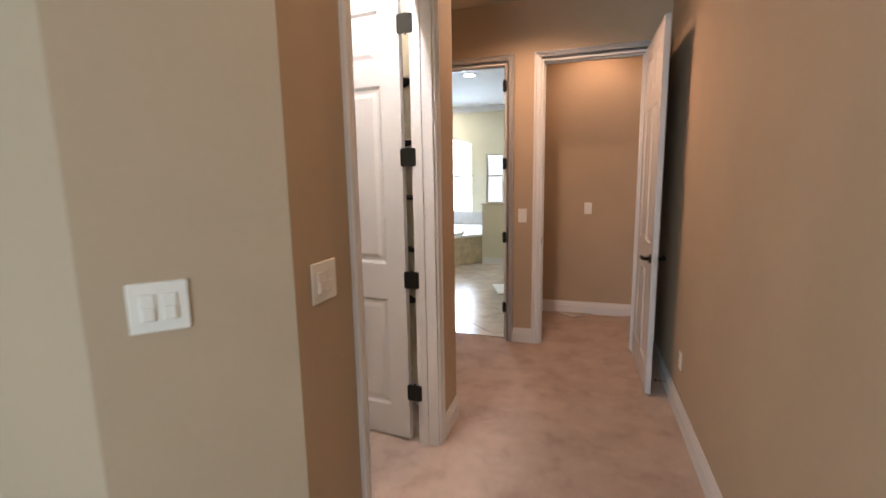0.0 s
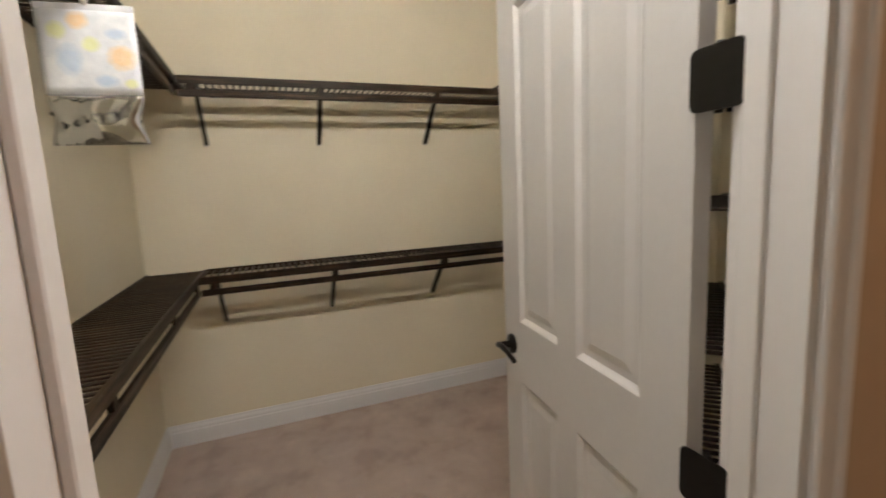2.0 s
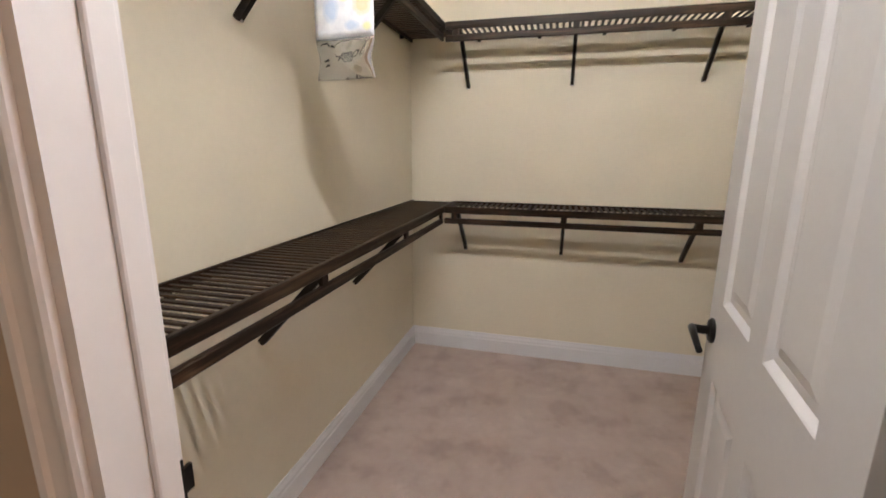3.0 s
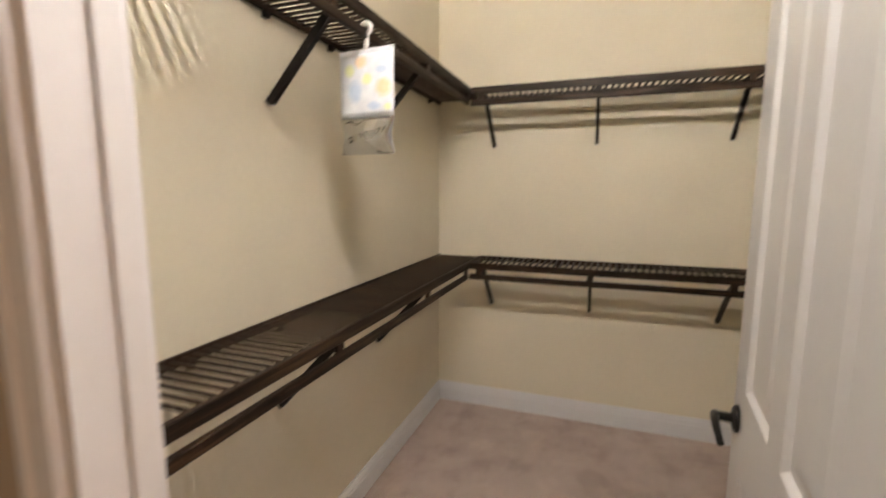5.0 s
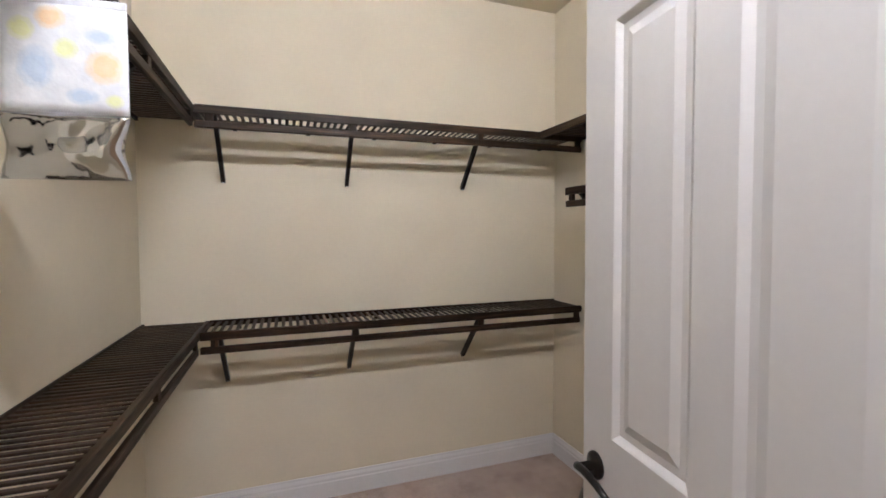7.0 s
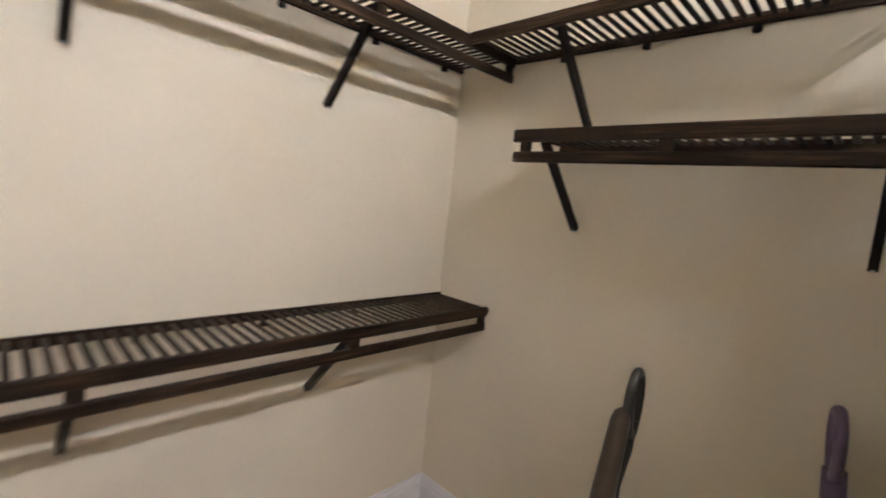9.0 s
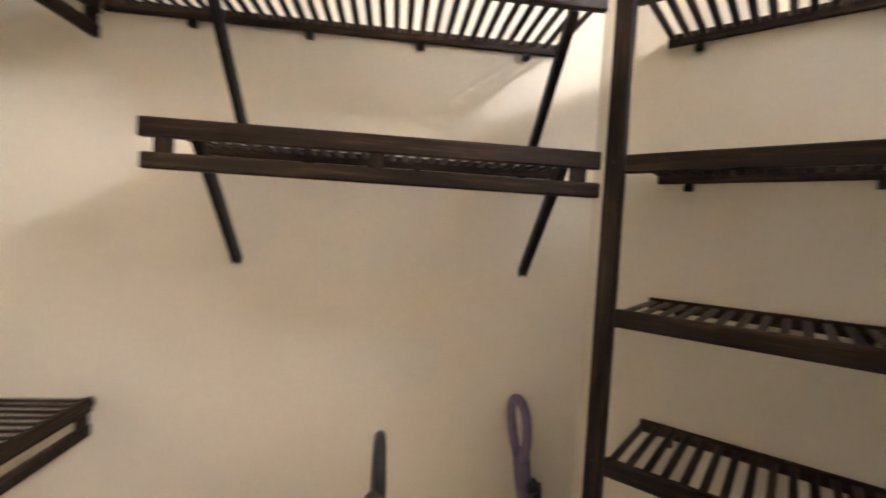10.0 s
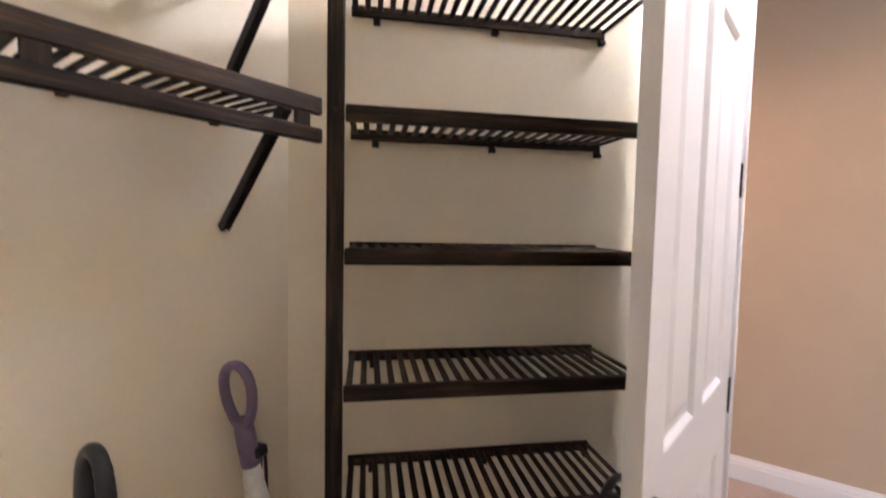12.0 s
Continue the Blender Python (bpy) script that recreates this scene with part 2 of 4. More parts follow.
def tube(bm, points, radius, sides=10, radii=None, closed=False):
    """A round rod swept along points."""
    pts = [Vector(p) for p in points]
    n = len(pts)
    rings = []
    up = Vector((0.13, 0.31, 0.94))
    for i, p in enumerate(pts):
        if closed:
            d = pts[(i + 1) % n] - pts[i - 1]
        else:
            d = pts[min(i + 1, n - 1)] - pts[max(i - 1, 0)]
        d.normalize()
        a = d.cross(up)
        if a.length < 1e-4:
            a = d.cross(Vector((1, 0, 0)))
        a.normalize()
        b = d.cross(a)
        r = radii[i] if radii else radius
        rings.append([bm.verts.new(p + (a * math.cos(k) + b * math.sin(k)) * r) for k in (2 * math.pi * j / sides for j in range(sides))])
    m = n if closed else n - 1
    for i in range(m):
        q, w = rings[i], rings[(i + 1) % n]
        for j in range(sides):
            f = bm.faces.new((q[j], q[(j + 1) % sides], w[(j + 1) % sides], w[j]))
            f.smooth = True
    if not closed:
        bm.faces.new(rings[0][::-1])
        bm.faces.new(rings[-1])


def lathe(bm, outline, sides=24, centre=(0, 0, 0)):
    """A turned shape: outline of (radius, z) pairs round the z axis."""
    c = Vector(centre)
    rings = []
    for r, z in outline:
        rings.append([bm.verts.new(c + Vector((r * math.cos(k), r * math.sin(k), z))) for k in (2 * math.pi * j / sides for j in range(sides))])
    for q, w in zip(rings, rings[1:]):
        for j in range(sides):
            bm.faces.new((q[j], q[(j + 1) % sides], w[(j + 1) % sides], w[j])).smooth = True
    bm.faces.new(rings[0][::-1])
    bm.faces.new(rings[-1])


def mesh_of(bm, name, mat):
    bmesh.ops.recalc_face_normals(bm, faces=bm.faces)
    me = bpy.data.meshes.new(name)
    bm.to_mesh(me)
    bm.free()
    me.materials.append(mat)
    return me


def part(name, bm, mat, parent, label=""):
    ob = new(name, mesh_of(bm, name, mat))
    ob.parent = parent
    return tagged(ob, label)


def piece(name, me, parent, place):
    """One of many alike pieces that share a mesh."""
    ob = new(name, me)
    ob.parent = parent
    ob.matrix_basis = place
    return ob


def thing(name, label, category, m=None, group="", kind=""):
    ob = new(name)
    ob.empty_display_size = 0.1
    if m is not None:
        ob.matrix_basis = m
    return tagged(ob, label, category, group, kind)


def structure(name, bm, mat, label, category):
    return tagged(new(name, mesh_of(bm, name, mat)), label, category, "", "structure")


def wall(name, points, mat, label, z0=0.0, z1=CEIL):
    bm = bmesh.new()
    prism(bm, points, z0, z1)
    ob = structure(name, bm, mat, label, "wall")
    return ob


def box_wall(name, x0, y0, x1, y1, mat, label, z0=0.0, z1=CEIL):
    return wall(name, [(x0, y0), (x1, y0), (x1, y1), (x0, y1)], mat, label, z0, z1)


def placed(origin, along, z=0.0):
    """Pose whose x runs along a wall from origin and whose y points out of the wall to the left of it."""
    ax, ay = along
    n = math.hypot(ax, ay)
    ax, ay = ax / n, ay / n
    return Matrix(((ax, -ay, 0, origin[0]), (ay, ax, 0, origin[1]), (0, 0, 1, z), (0, 0, 0, 1)))


# ---- floors and ceilings ----
bm = bmesh.new()
box(bm, (-4.1, -4.0, -0.12), (1.0, FAR_Y + 0.06, 0.0))
box(bm, (-0.60, FAR_Y + 0.06, -0.12), (1.0, 5.25, 0.0))
structure("floor", bm, CARPET, "beige-pink cut-pile carpet with brushed patches", "carpet")
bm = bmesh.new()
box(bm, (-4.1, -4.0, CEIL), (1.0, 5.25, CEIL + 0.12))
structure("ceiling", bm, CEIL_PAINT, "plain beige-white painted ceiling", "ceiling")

# ---- walls ----
WALL_T = 0.12
wall("wall_closet_west", [(WEST_X - WALL_T, SOUTH_Y), (WEST_X, SOUTH_Y), (WEST_X, NORTH_Y), (WEST_X - WALL_T, NORTH_Y)], CLOSET_PAINT, "cream painted closet wall behind dark wooden shelves")
wall("wall_closet_north", [(WEST_X - WALL_T, NORTH_Y), (DIAG - NORTH_Y, NORTH_Y), (DIAG - NORTH_Y - WALL_T, NORTH_Y + WALL_T), (WEST_X - WALL_T, NORTH_Y + WALL_T)], CLOSET_PAINT, "cream painted closet wall behind dark wooden shelves")


def two_face_wall(name, points, inner, outer, inside, label, z0=0.0, z1=CEIL):
    """A wall with one paint on each side; inside(normal) tells which side is the closet's."""
    bm = bmesh.new()
    prism(bm, points, z0, z1)
    bmesh.ops.recalc_face_normals(bm, faces=bm.faces)
    for f in bm.faces:
        f.material_index = 0 if inside(f) else 1
    me = bpy.data.meshes.new(name)
    bm.to_mesh(me)
    bm.free()
    me.materials.append(inner)
    me.materials.append(outer)
    return tagged(new(name, me), label, "wall", "", "structure")


BED_Y = 0.76
JAMB_S, JAMB_N = 1.456, 2.300
CH = 1.868                      # hall face of the cut corner: y - x
CHI = CH + 0.13 / S2
two_face_wall("wall_corner", [(HALL_X, CH + HALL_X), (HALL_X, JAMB_S), (CLOSET_X, JAMB_S), (CLOSET_X, CHI + CLOSET_X), (SOUTH_Y - CHI, SOUTH_Y),
              (WEST_X - WALL_T, SOUTH_Y), (WEST_X - WALL_T, BED_Y), (BED_Y - CH, BED_Y)],
              CLOSET_PAINT, HALL_PAINT, lambda f: f.normal.x < -0.3 and f.calc_center_median().x > -2 or f.normal.y > 0.3, "tan painted wall with a slanted cut corner")
two_face_wall("wall_slanted", [(CLOSET_X, JAMB_N), (HALL_X, JAMB_N), (HALL_X, DIAG_HALL - HALL_X), (DIAG_HALL - FAR_Y, FAR_Y), (DIAG - FAR_Y, FAR_Y), (CLOSET_X, DIAG - CLOSET_X)],
              CLOSET_PAINT, HALL_PAINT, lambda f: f.normal.x < -0.3, "slanted wall, tan on the hall side, cream in the closet")
two_face_wall("wall_over_closet_door", [(CLOSET_X, JAMB_S), (HALL_X, JAMB_S), (HALL_X, JAMB_N), (CLOSET_X, JAMB_N)],
              CLOSET_PAINT, HALL_PAINT, lambda f: f.normal.x < -0.3, "wall above the closet door", DOOR_H)
box_wall("wall_hall_east", EAST_X, -4.0, EAST_X + WALL_T, 5.25, HALL_PAINT, "long tan painted hall wall")
D1 = (-1.46, -0.70)   # bathroom doorway
D2 = (-0.41, 0.405)   # back room doorway
FT = 0.115
for name, x0, x1, z0 in (("wall_far_1", -2.6, D1[0], 0), ("wall_far_2", D1[1], D2[0], 0), ("wall_far_3", D2[1], EAST_X, 0), ("wall_far_4", *D1, DOOR_H), ("wall_far_5", *D2, DOOR_H)):
    two_face_wall(name, [(x0, FAR_Y), (x1, FAR_Y), (x1, FAR_Y + FT), (x0, FAR_Y + FT)], BATH_PAINT if x1 < -0.6 else HALL_PAINT, HALL_PAINT,
                  lambda f: f.normal.y > 0.3, "tan painted wall between two doorways", z0)
box_wall("wall_back_room_north", -0.60, 5.13, EAST_X, 5.25, HALL_PAINT, "tan painted back wall with a light switch")
two_face_wall("wall_back_room_west", [(-0.70, FAR_Y + FT), (-0.60, FAR_Y + FT), (-0.60, 5.25), (-0.70, 5.25)], BATH_PAINT, HALL_PAINT, lambda f: f.normal.x < -0.3, "partition between bathroom and back room")
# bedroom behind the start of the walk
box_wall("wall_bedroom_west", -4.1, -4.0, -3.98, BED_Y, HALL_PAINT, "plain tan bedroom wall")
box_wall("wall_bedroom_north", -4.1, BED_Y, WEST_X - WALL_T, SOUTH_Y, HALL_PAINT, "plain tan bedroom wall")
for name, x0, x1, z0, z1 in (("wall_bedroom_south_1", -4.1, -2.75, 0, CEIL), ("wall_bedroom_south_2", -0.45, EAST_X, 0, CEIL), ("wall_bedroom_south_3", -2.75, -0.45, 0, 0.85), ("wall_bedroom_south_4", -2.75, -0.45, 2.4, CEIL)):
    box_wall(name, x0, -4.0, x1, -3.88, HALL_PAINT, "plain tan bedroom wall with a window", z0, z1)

# ---- trim ----
BASE = ((0, 0), (0.016, 0), (0.016, 0.088), (0.012, 0.096), (0.012, 0.108), (0.006, 0.124), (0.005, 0.135), (0, 0.135))


def baseboard(a, b, mitre=(0, 0)):
    """Moulded skirting along a wall from a to b; the room lies to the left of that way. mitre: how much each end shortens per unit of thickness."""
    length = math.hypot(b[0] - a[0], b[1] - a[1])
    bm = bmesh.new()
    ends = []
    for k in (0, 1):
        ends.append([bm.verts.new(((length - mitre[1] * d) if k else mitre[0] * d, d, z)) for d, z in BASE])
    n = len(BASE)
    for i in range(n):
        bm.faces.new((ends[0][i], ends[0][(i + 1) % n], ends[1][(i + 1) % n], ends[1][i]))
    bm.faces.new(ends[0][::-1])
    bm.faces.new(ends[1])
    ob = structure("baseboard", bm, TRIM, "white moulded baseboard along the wall", "baseboard")
    ob.matrix_basis = placed(a, (b[0] - a[0], b[1] - a[1]))


T8 = math.tan(radians(22.5))
baseboard((WEST_X, NORTH_Y), (WEST_X, SOUTH_Y), (1, 1))
baseboard((WEST_X, SOUTH_Y), (SOUTH_Y - CHI, SOUTH_Y), (1, T8))
baseboard((SOUTH_Y - CHI, SOUTH_Y), (CLOSET_X, CHI + CLOSET_X), (T8, T8))
baseboard((DIAG - NORTH_Y, NORTH_Y), (WEST_X, NORTH_Y), (T8, 1))
baseboard((CLOSET_X, DIAG - CLOSET_X), (DIAG - NORTH_Y, NORTH_Y), (T8, T8))
CAS = 0.060
baseboard((HALL_X, DIAG_HALL - HALL_X), (HALL_X, JAMB_N + CAS), (-T8, 0))
baseboard((DIAG_HALL - FAR_Y, FAR_Y), (HALL_X, DIAG_HALL - HALL_X), (0, -T8))
baseboard((HALL_X, JAMB_S - CAS), (HALL_X, CH + HALL_X), (0, -T8))
baseboard((HALL_X, CH + HALL_X), (BED_Y - CH, BED_Y), (-T8, -T8))
baseboard((BED_Y - CH, BED_Y), (-3.98, BED_Y), (-T8, 1))
baseboard((EAST_X, -3.88), (EAST_X, FAR_Y), (0, 1))
baseboard((D2[0] - CAS, FAR_Y), (D1[1] + CAS, FAR_Y))
baseboard((EAST_X, FAR_Y), (D2[1] + CAS, FAR_Y), (1, 0))
baseboard((D1[0] - CAS, FAR_Y), (DIAG_HALL - FAR_Y, FAR_Y))
baseboard((EAST_X, 5.13), (-0.60, 5.13), (1, 1))

CASING = ((0, 0), (0, 0.009), (0.005, 0.013), (0.014, 0.013), (0.018, 0.009), (0.024, 0.010), (0.040, 0.013), (0.044, 0.018), (0.055, 0.019), (CAS, 0.015), (CAS, 0))


def casing_set(parent, width, height, flip=False):
    """Mitred moulding round a doorway, in the frame's own coordinates: x along the wall, y out of it."""
    n = len(CASING)
    for side in (0, 1, 2):
        bm = bmesh.new()
        ends = ([], [])
        for s, d in CASING:
            if side == 0:
                pts = ((-s, d, 0), (-s, d, height + s))
            elif side == 1:
                pts = ((width + s, d, 0), (width + s, d, height + s))
            else:
                pts = ((-s, d, height + s), (width + s, d, height + s))
            ends[0].append(bm.verts.new(pts[0]))
            ends[1].append(bm.verts.new(pts[1]))
        for i in range(n):
            bm.faces.new((ends[0][i], ends[0][(i + 1) % n], ends[1][(i + 1) % n], ends[1][i]))
        bm.faces.new(ends[0][::-1])
        bm.faces.new(ends[1])
        part("head_casing" if side == 2 else "side_casing", bm, TRIM, parent)


def hinge(parent, m, spread=0.088):
    """A black butt hinge lying open: two rounded leaves in the xz plane either side of a knuckle, x from the jamb to the door."""
    bm = bmesh.new()
    lathe(bm, [(0.0065, -0.052), (0.0065, 0.052)], 10, (0, -0.007, 0))
    ob = part("hinge", bm, BLACK, parent, "black steel hinge")
    ob.matrix_basis = m
    for name, sgn in (("jamb_leaf", -1), ("door_leaf", 1)):
        b2 = bmesh.new()
        box(b2, (0, -0.0015, -0.048), (sgn * spread / 2, 0.0015, 0.048))
        es = [e for e in b2.edges if abs(e.verts[0].co.y - e.verts[1].co.y) > 0.002 and abs(e.verts[0].co.x) > 0.01]
        bmesh.ops.bevel(b2, geom=es, offset=0.013, segments=4, profile=0.5, affect="EDGES")
        part(name, b2, BLACK, ob)
    return ob


HINGES = (0.305, 0.958, 1.615, 2.272)


def doorway(name, label, m, width, depth, height=DOOR_H, both=True):
    """A lined opening: jambs, stops and casings. x along the wall, y out of its first face, the lining runs to y = -depth."""
    f = thing(name, label, "door frame", m, "", "structure")
    t = 0.018
    for k, (a, b) in enumerate((((0, -depth, 0), (t, 0, height - t)), ((width - t, -depth, 0), (width, 0, height - t)), ((0, -depth, height - t), (width, 0, height)))):
        bm = bmesh.new()
        box(bm, a, b)
        part("head_jamb" if k == 2 else "side_jamb", bm, TRIM, f)
    casing_set(f, width, height)
    if both:
        g = len(f.children)
        casing_set(f, width, height)
        for ob in f.children[g:]:
            ob.matrix_basis = Matrix.Translation((width, -depth, 0)) @ Matrix.Rotation(math.pi, 4, "Z")
    return f


def door_stop_strip(f, width, height, y0, y1):
    t, p = 0.018, 0.011
    for k, (a, b) in enumerate((((t, y0, 0), (t + p, y1, height - t)), ((width - t - p, y0, 0), (width - t, y1, height - t)), ((t + p, y0, height - t - p), (width - t - p, y1, height - t)))):
        bm = bmesh.new()
        box(bm, a, b, 0.002)
        part("stop_strip", bm, TRIM, f)


def lever(parent, place, turn, label="black lever handle"):
    """A round rose with a curved lever; y points out of the door, the lever runs along +x."""
    bm = bmesh.new()
    lathe(bm, [(0.033, 0), (0.033, 0.006), (0.026, 0.011), (0.012, 0.013), (0.011, 0.045)], 22)
    r = part("rose", bm, BLACK, parent, label)
    r.matrix_basis = place @ Matrix.Rotation(radians(-90), 4, "X")
    bm = bmesh.new()
    pts, rad = [], []
    for i in range(11):
        k = i / 10
        pts.append((turn * (0.125 * k - 0.008), -0.010 * math.sin(k * 3.1) + 0.014 * k * k, 0.047 + 0.006 * math.sin(k * 3.1)))
        rad.append(0.0105 - 0.003 * k)
    tube(bm, pts, 0.01, 10, rad)
    part("lever", bm, BLACK, r)


def panel_mesh(w, h, t, name):
    """A raised panel with a moulded edge on both faces of a door of thickness t, filling a hole of w by h."""
    bm = bmesh.new()
    for y, out in ((0.0, -1), (t, 1)):
        q = [bm.verts.new((x, y, z)) for x, z in ((0, 0), (w, 0), (w, h), (0, h))]
        fc = bm.faces.new(q if out < 0 else q[::-1])
        bm.normal_update()
        for thick, dep in ((0.004, -0.002), (0.012, -0.008), (0.016, 0.0), (0.022, 0.006)):
            bmesh.ops.inset_individual(bm, faces=[fc], thickness=thick, depth=dep, use_even_offset=True)
    me = bpy.data.meshes.new(name)
    bm.to_mesh(me)
    bm.free()
    me.materials.append(DOOR_WHITE)
    return me


def panel_door(name, label, m, width, lever_x, lever_turns, height=2.46, t=0.035):
    """A six-panel door: x from the hinges to the free edge, y through its thickness, z up."""
    d = thing(name, label, "door", m, "", "structure")
    stile, mull = 0.118, 0.09
    pw = (width - 2 * stile - mull) / 2
    rows = ((0.188, 0.826), (1.025, 1.975), (2.085, 2.345))
    bm = bmesh.new()
    box(bm, (0, 0, 0), (stile, t, height))
    box(bm, (width - stile, 0, 0), (width, t, height))
    zs = [0.0] + [z for r in rows for z in r] + [height]
    for z0, z1 in zip(zs[::2], zs[1::2]):
        box(bm, (stile, 0, z0), (width - stile, t, z1))
    for z0, z1 in rows:
        box(bm, (stile + pw, 0, z0), (stile + pw + mull, t, z1))
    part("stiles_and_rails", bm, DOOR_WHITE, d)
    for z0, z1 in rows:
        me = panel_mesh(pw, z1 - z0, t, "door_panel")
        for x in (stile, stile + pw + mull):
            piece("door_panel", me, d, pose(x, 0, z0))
    for y, turn in ((0, lever_turns[0]), (t, lever_turns[1])):
        lever(d, pose(lever_x, y, 0.935, 0, 0, 180 if y == 0 else 0), turn)
    bm = bmesh.new()
    box(bm, (width - 0.001, t / 2 - 0.0125, 0.905), (width + 0.0015, t / 2 + 0.0125, 0.965))
    part("latch_plate", bm, STEEL, d)
    return d


# closet doorway; x of the frame runs north along the hall face, y out into the hall
fr = doorway("door_frame", "white moulded door frame of the closet", placed((HALL_X, JAMB_N), (0, -1)), JAMB_N - JAMB_S, HALL_X - CLOSET_X, both=False)
door_stop_strip(fr, JAMB_N - JAMB_S, DOOR_H, -0.092, -0.057)
for z in HINGES:
    hinge(fr, Matrix.Translation((0.0205, -0.138, z)) @ Matrix.Rotation(radians(-90), 4, "Z"))
W_OPEN = JAMB_N - JAMB_S
bm = bmesh.new()
box(bm, (-0.057, CLOSET_X - HALL_X - 0.020, 0), (0.004, CLOSET_X - HALL_X, DOOR_H), 0.003)
part("side_casing", bm, TRIM, fr)
bm = bmesh.new()
box(bm, (W_OPEN - 0.0195, -0.104, 0.915), (W_OPEN - 0.0175, -0.062, 0.985), 0.0006)
box(bm, (W_OPEN - 0.0195, -0.118, 0.930), (W_OPEN - 0.0130, -0.103, 0.970), 0.0006)
part("strike_plate", bm, BLACK, fr, "black strike plate")
OPEN = 6.3
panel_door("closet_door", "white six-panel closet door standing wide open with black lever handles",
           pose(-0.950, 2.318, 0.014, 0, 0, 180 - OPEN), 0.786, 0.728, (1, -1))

# doorways in the far wall
fr = doorway("door_frame", "white moulded frame of the bathroom doorway", placed((D1[1], FAR_Y), (-1, 0)), D1[1] - D1[0], FT)
for z in HINGES:
    hinge(fr, Matrix.Translation((0.0195, 0.0065, z + 0.02)) @ Matrix.Rotation(radians(180), 4, "Z"), 0.034)
door_stop_strip(fr, D1[1] - D1[0], DOOR_H, -0.065, -0.030)
fr = doorway("door_frame", "white moulded frame of the back room doorway", placed((D2[1], FAR_Y), (-1, 0)), D2[1] - D2[0], FT)
door_stop_strip(fr, D2[1] - D2[0], DOOR_H, -0.085, -0.050)
bm = bmesh.new()
box(bm, (D2[1] - D2[0] - 0.0195, -0.040, 0.92), (D2[1] - D2[0] - 0.0178, -0.012, 0.98))
part("strike_plate", bm, BLACK, fr, "black strike plate")
panel_door("hall_door", "white six-panel door standing open against the hall wall", pose(0.392, 4.035, 0.014, 0, 0, -89.4), 0.79, 0.73, (1, -1))

# ---- closet shelving ----
RAIL_H, RAIL_T, DEPTH = 0.040, 0.019, 0.305
PITCH, SLAT_W, SLAT_T = 0.0345, 0.0165, 0.007


def slat_mesh(depth):
    bm = bmesh.new()
    box(bm, (-SLAT_W / 2, 0, -SLAT_T), (SLAT_W / 2, depth - RAIL_T - 0.010, 0), 0.002)
    return mesh_of(bm, "slat", WOOD_V)


SLAT = slat_mesh(DEPTH)


def cleat_mesh():
    """A small wall cleat: a block with a hooked foot."""
    bm = bmesh.new()
    box(bm, (-0.010, 0.0, -0.050), (0.010, 0.012, -0.006), 0.0015)
    box(bm, (-0.010, 0.010, -0.050), (0.010, 0.021, -0.037), 0.0015)
    return mesh_of(bm, "wall_cleat", WOOD_DARK)


CLEAT = cleat_mesh()


def bracket(parent, u, rise, depth=DEPTH, top=-0.042):
    """A slanting strut from under the front rail down to the wall, with a rounded foot and a screw."""
    bm = bmesh.new()
    w, t = 0.010, 0.013
    y1, z1, y0, z0 = depth - 0.026, top + 0.008, 0.013, -rise
    d = Vector((0, y1 - y0, z1 - z0)).normalized()
    nrm = Vector((0, -d.z, d.y))
    pts = []
    for p, k in ((Vector((0, y0, z0)), 1), (Vector((0, y1, z1)), -1)):
        for q in (-1, 1):
            pts.append(p + nrm * t * q)
    vs = [[bm.verts.new((x, p.y, p.z)) for p in (pts[0], pts[1], pts[3], pts[2])] for x in (-w, w)]
    bm.faces.new(vs[0][::-1])
    bm.faces.new(vs[1])
    for i in range(4):
        bm.faces.new((vs[0][i], vs[0][(i + 1) % 4], vs[1][(i + 1) % 4], vs[1][i]))
    foot = [e for e in bm.edges if abs(e.verts[0].co.x - e.verts[1].co.x) > 0.01 and e.verts[0].co.y < 0.1]
    bmesh.ops.bevel(bm, geom=foot, offset=0.006, segments=3, profile=0.5, affect="EDGES")
    ob = part("bracket", bm, WOOD_DARK, parent)
    ob.matrix_basis = pose(u, 0, 0)
    bm = bmesh.new()
    lathe(bm, [(0.0045, 0), (0.0045, 0.002), (0.002, 0.003)], 10)
    sc = part("screw", bm, STEEL, ob, "small steel screw head")
    sc.matrix_basis = Matrix.Translation((0, y0 + d.y * 0.006 + 0.0128 * d.z, z0 + d.z * 0.006 - 0.0128 * d.y)) @ (Vector((0, d.z, -d.y)).to_track_quat("Z", "Y").to_matrix().to_4x4())


